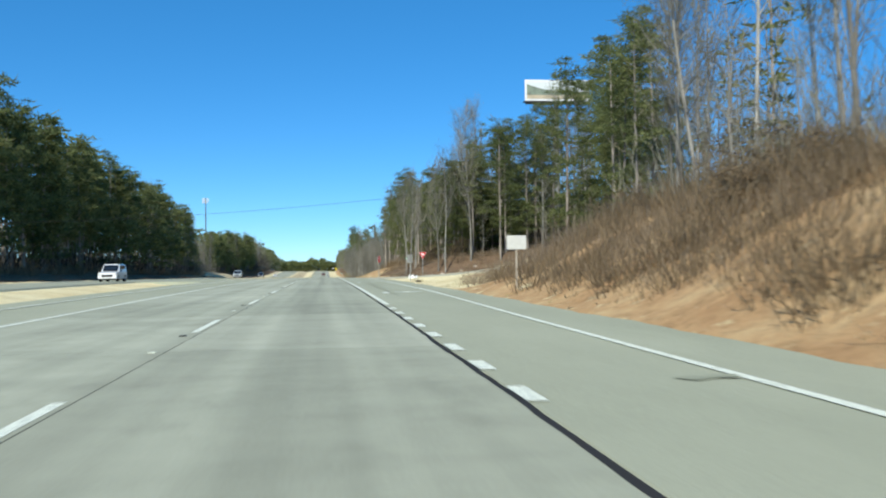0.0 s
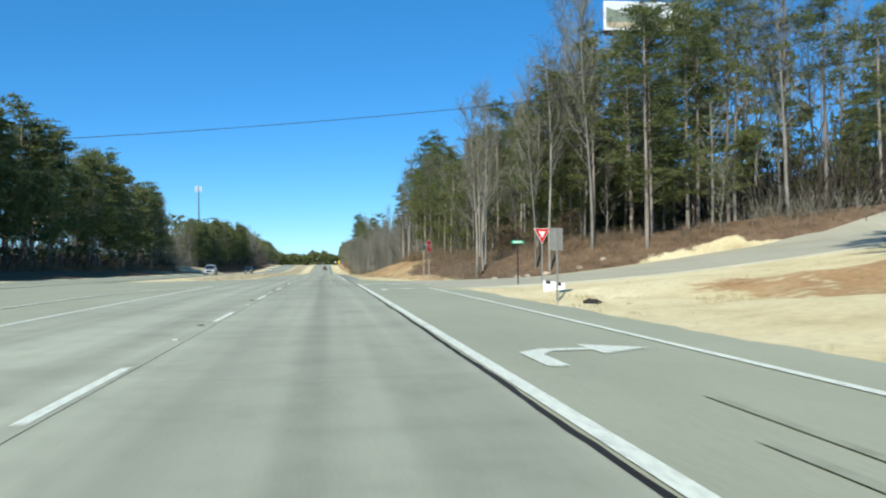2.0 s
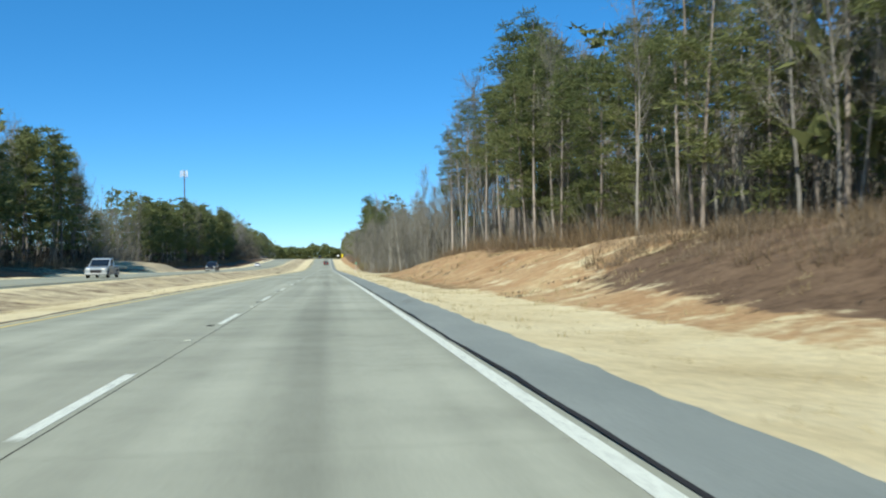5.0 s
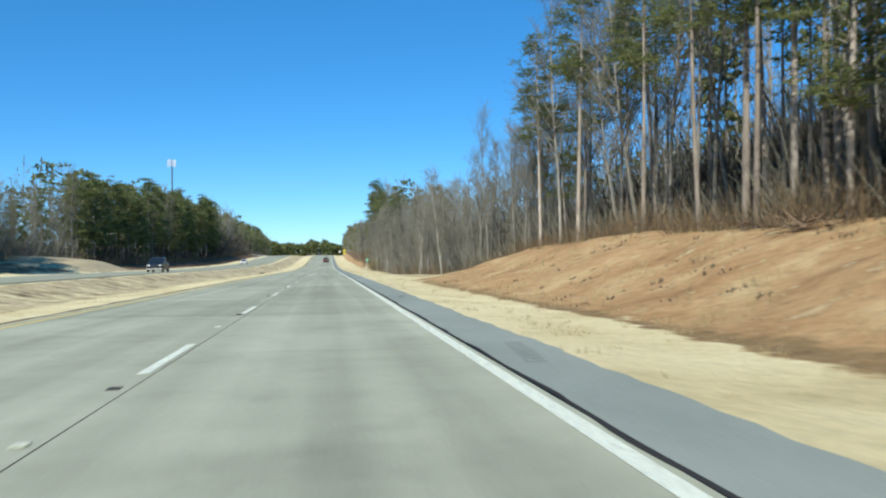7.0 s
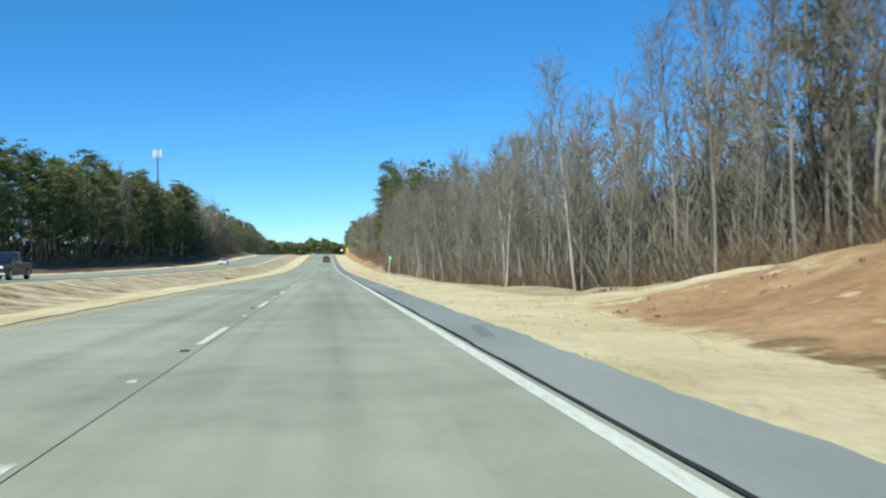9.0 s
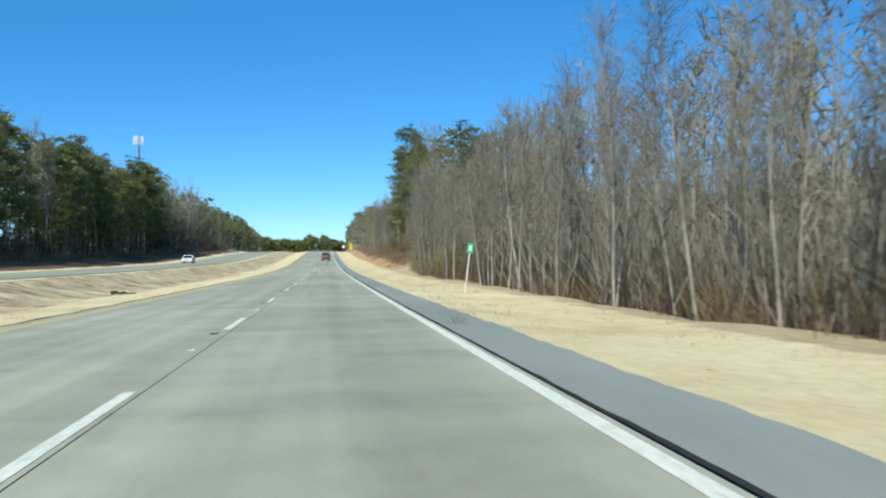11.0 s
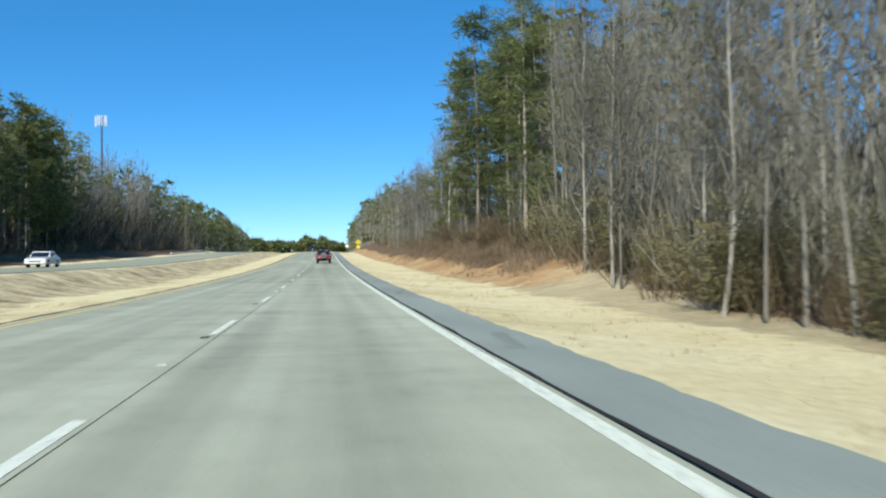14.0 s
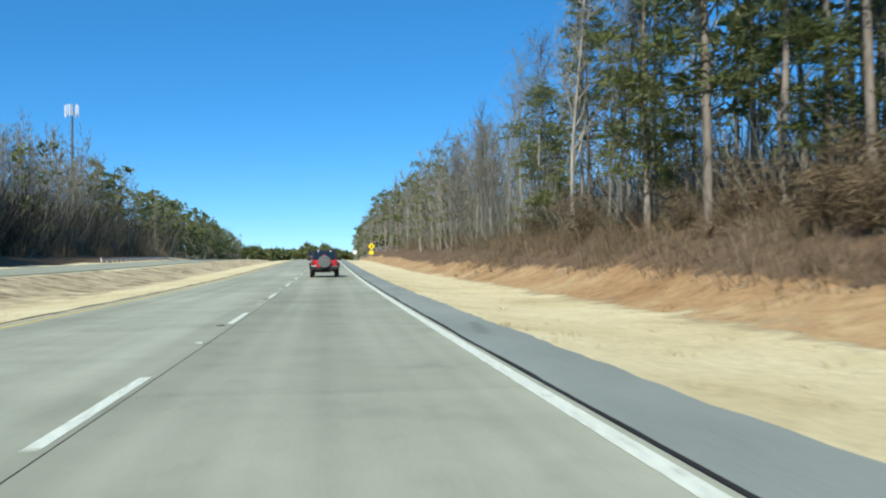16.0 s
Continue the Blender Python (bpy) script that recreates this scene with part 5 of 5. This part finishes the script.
# ---- radio mast ----
mast = tagged(new("radio_mast"), "grey monopole radio mast with antenna panels on top", "mast")
MX, MY = -104.0, 870.5
mz = gz(MX, MY)
MH = 67.3 - mz
bm = bmesh.new()
bmesh.ops.create_cone(bm, cap_ends=True, segments=16, radius1=0.8, radius2=0.38, depth=MH, matrix=Matrix.Translation((0, 0, MH / 2)))
part("pole", bm, plain("dark_pole", (0.11, 0.12, 0.13), 0.6, 0.3), mast)
for ang in (90, 210, 330):
    a = radians(ang)
    rot_ = Matrix.Rotation(a, 4, "Z")
    arm = box_bm(-2.2, 2.2, -1.9, -1.8, MH - 3.6, MH - 3.45)
    bmesh.ops.transform(arm, matrix=rot_, verts=arm.verts[:])
    arm_ob = part("arm", arm, M_STEEL, mast)
    strut = box_bm(-0.08, 0.08, -1.8, 0, MH - 3.6, MH - 3.45)
    bmesh.ops.transform(strut, matrix=rot_, verts=strut.verts[:])
    part("strut", strut, M_STEEL, arm_ob)
    for xx in (-2.0, -0.75, 0.75, 2.0):
        pn = box_bm(xx - 0.16, xx + 0.16, -2.1, -1.9, MH - 4.4 - 0.5 * abs(xx), MH + 0.2 - 0.3 * abs(xx), 0.03)
        bmesh.ops.transform(pn, matrix=rot_, verts=pn.verts[:])
        part("antenna", pn, M_SWHITE, arm_ob, "white antenna panel")
mast.matrix_basis = pose(MX, MY, mz)

# ---- guard rail beyond the opposite road ----
grail = tagged(new("guard_rail"), "weathered steel guard rail on short wooden posts", "guard rail")
GRX, GRY0, GRY1 = -27.6, 589.0, 641.0
v, f = [], []
prof = [(0.0, 0.42), (0.05, 0.48), (0.0, 0.555), (0.05, 0.64), (0.0, 0.72), (-0.012, 0.72), (0.035, 0.64), (-0.012, 0.555), (0.035, 0.48), (-0.012, 0.42)]
for i in range(14):
    y = GRY0 + (GRY1 - GRY0) * i / 13
    v += [(a, y, gz(GRX, y) + b) for a, b in prof]
    if i:
        for k in range(10):
            f.append((10 * i - 10 + k, 10 * i - 10 + (k + 1) % 10, 10 * i + (k + 1) % 10, 10 * i + k))
rail = mesh_obj("rail", v, f, M_STEEL, grail)
part("end_piece", box_bm(-0.04, 0.08, GRY0 - 0.35, GRY0 + 0.02, gz(GRX, GRY0) + 0.36, gz(GRX, GRY0) + 0.80, 0.03), M_SWHITE, grail, "pale rounded end piece")
for i in range(18):
    y = GRY0 + 0.6 + 3.0 * i
    if y < GRY1:
        part("post", box_bm(-0.17, -0.02, y - 0.07, y + 0.07, gz(GRX, y) - 0.3, gz(GRX, y) + 0.74, 0.008), M_WOODP, grail)
grail.matrix_basis = pose(GRX, 0, 0)

# ---- overhead cable ----
cv_, cf_ = [], []
tube_pts = [(x, 105.0 + 0.02 * x, 8.6 + 0.088 * x + 0.0011 * x * x - 0.45) for x in np.linspace(-60, 60, 41)]
for i, p in enumerate(tube_pts):
    for k in range(5):
        a = 2 * math.pi * k / 5
        cv_.append((p[0], p[1] + 0.016 * math.cos(a), p[2] + 0.016 * math.sin(a)))
    if i:
        for k in range(5):
            q = 5 * i
            cf_.append((q - 5 + k, q - 5 + (k + 1) % 5, q + (k + 1) % 5, q + k))
tagged(mesh_obj("overhead_cable", cv_, cf_, M_BLACK), "thin black overhead cable strung across the highway", "cable")
for px in (-60.0, 60.0):
    pz = 8.6 + 0.088 * px + 0.0011 * px * px - 0.45
    g0 = gz(px, 105.0 + 0.02 * px)
    pl = part("utility_pole", disc_bm((0, 0, (pz + 0.6 - g0) / 2), 0.14, pz + 0.6 - g0, "Z", 12), M_WOODP, None)
    tagged(pl, "brown wooden utility pole among the trees", "pole")
    pl.matrix_basis = pose(px, 105.0 + 0.02 * px, g0)

# ---- white house behind the woods ----
hs = tagged(new("house"), "white sided house with grey roof behind bare trees", "house")
part("wall", box_bm(-6, 6, -4, 4, -1, 4.6), M_HOUSE, hs)
part("roof", prism_bm([(-4.5, 4.5), (0, 7.0), (4.5, 4.5)], -6.4, 6.4), M_ROOF, hs)
for wx in (-4, -1.3, 1.3, 4):
    wn_ = part("window", box_bm(wx - 0.5, wx + 0.5, -4.06, -3.98, 1.2, 2.6), M_GLASS, hs)
    part("window_frame", box_bm(wx - 0.58, wx + 0.58, -4.045, -3.985, 1.12, 2.68), M_SWHITE, wn_)
hs.matrix_basis = pose(70.0, 474.0, gz(70, 474), 0, 0, -35)

# ---- studs and tar on the road ----
stud0 = part("road_stud", box_bm(-0.05, 0.05, -0.045, 0.045, 0, 0.018, 0.006), plain("stud_plastic", (0.52, 0.55, 0.46), 0.6, 0, 0.3, 30), None)
tagged(stud0, "small worn white road stud on the lane joint", "road stud", group="lane studs")
stud1 = part("road_stud", box_bm(-0.06, 0.06, -0.09, 0.09, 0, 0.012, 0.005), M_SEAL, None)
tagged(stud1, "dark patch of old stud glue on the joint", "road stud", group="lane studs")
for i in range(-1, 44):
    y = PHASE + CYCLE * i
    for ob, yy, xx in ((stud0, y + 3.3 + 4.6, -0.14), (stud1, y - 0.9, -0.2)):
        m = pose(xx + random.uniform(-0.05, 0.05), yy + random.uniform(-0.5, 0.5), float(zr(yy)) + 0.001, grade(yy), 0, random.uniform(-8, 8))
        if i == -1:
            ob.matrix_basis = m
        else:
            copy_thing(ob, m)

rg = np.random.default_rng(9)
v, f = [], []
ysl = np.arange(-20, 640, 0.45)
wob = np.convolve(rg.normal(0, 1, len(ysl)), np.ones(5) / 5, "same")
for i, y in enumerate(ysl):
    thin = 1 - 0.75 * float(sm(72, 95, y) * (1 - sm(126, 160, y)))
    wd = (0.042 + 0.04 * abs(wob[i])) * thin * (1 - 0.35 * float(sm(120, 160, y)))
    c = W_SLAB + 0.02 + 0.03 * wob[i] - (0.05 if y < 126 else 0)
    v += [(c - wd / 2 - 0.02, y, zr(y) + 0.003), (c + wd / 2, y, zr(y) + 0.003)]
    if i:
        f.append((2 * i - 2, 2 * i - 1, 2 * i + 1, 2 * i))
tagged(mesh_obj("joint_tar", v, f, M_SEAL), "ragged black tar along the slab edge", "tar", kind="structure")
ribbon("tar_crack", [(4.84, 64), (4.9, 58), (4.86, 51), (4.95, 44), (4.9, 36)], 0.11, M_CRACK)
ribbon("tar_crack", [(5.3, 66), (5.2, 58), (5.13, 51), (5.2, 46)], 0.10, M_CRACK)
ribbon("tar_crack", [(5.6, 8.8), (5.9, 9.0), (6.2, 8.9)], 0.3, M_CRACK)

# ---- rumble bars on the shoulder ----
rumble = tagged(new("rumble_strip"), "pale rumble bars across the asphalt shoulder", "rumble strip", kind="structure")
for yb in np.arange(171.5, 640, 20.35):
    for k in range(7):
        yy = yb + 0.42 * k
        xa = 4.12 + 0.04 * k
        strip("rumble_bar", xa, xa + 0.27, yy, yy + 0.10, -0.004, M_GROOVE, rumble, step=0.2, skirt=0.0)

# a torn strip of tyre in the median
rg = np.random.default_rng(41)
bm = bmesh.new()
ring = []
for i in range(15):
    u = i / 14
    w, h = 0.17 * (1 - 0.75 * u) + 0.02, 0.10 * (1 - 0.8 * u) + 0.02
    cx, cy = -0.55 + 1.35 * u, 0.12 * math.sin(5 * u)
    ring.append([bm.verts.new((cx + rg.normal(0, 0.012), cy + a * w, b * h + rg.normal(0, 0.012) + 0.05 * math.sin(9 * u) ** 2)) for a, b in ((-1, 0), (-0.8, 1.3), (0.1, 1.7), (0.8, 1.2), (1, 0))])
for p_, q_ in zip(ring, ring[1:]):
    for k in range(5):
        bm.faces.new((p_[k], p_[(k + 1) % 5], q_[(k + 1) % 5], q_[k]))
bm.faces.new(ring[0])
bm.faces.new(ring[-1][::-1])
bmesh.ops.recalc_face_normals(bm, faces=bm.faces)
scrap = part("tyre_scrap", bm, plain("old_tyre", (0.05, 0.038, 0.028), 0.9, 0, 0.4, 9.0), None)
tagged(scrap, "dark torn tyre scrap lying in dry median grass", "debris")
scrap.matrix_basis = pose(-9.35, 369.1, gz(-9.35, 369.1) + 0.0, 0, 0, 8)

# ---- grass blades by the pavement ----
random.seed(33)
sp = []
for _ in range(2100):
    y = random.uniform(-4, 520) if random.random() < 0.6 else random.uniform(140, 480)
    x0_ = 5.1 if y > 136 else 9.2
    if 99 < y < 124:
        continue
    sp.append((random.uniform(x0_, x0_ + (5 if y > 136 else 3)), y, random.uniform(0.15, 0.5), random.uniform(0.06, 0.22)))
for _ in range(900):
    y = random.uniform(145, 520)
    sp.append((random.uniform(-9.5, -5.3), y, random.uniform(0.2, 0.5), random.uniform(0.05, 0.18)))
for _ in range(900):
    y = random.uniform(165, 300)
    sp.append((rb(y, 1) + rb(y, 2) * random.uniform(0.0, 1.1), y, random.uniform(0.2, 0.6), random.uniform(0.08, 0.4)))
for _ in range(300):
    y = random.uniform(66, 98)
    sp.append((random.uniform(9.5, 26), y, random.uniform(0.2, 0.6), random.uniform(0.05, 0.3)))
brush("dry_grass", "short straw-coloured winter grass tufts on the verge", sp, M_GRASS, 14, 8, 0.008)
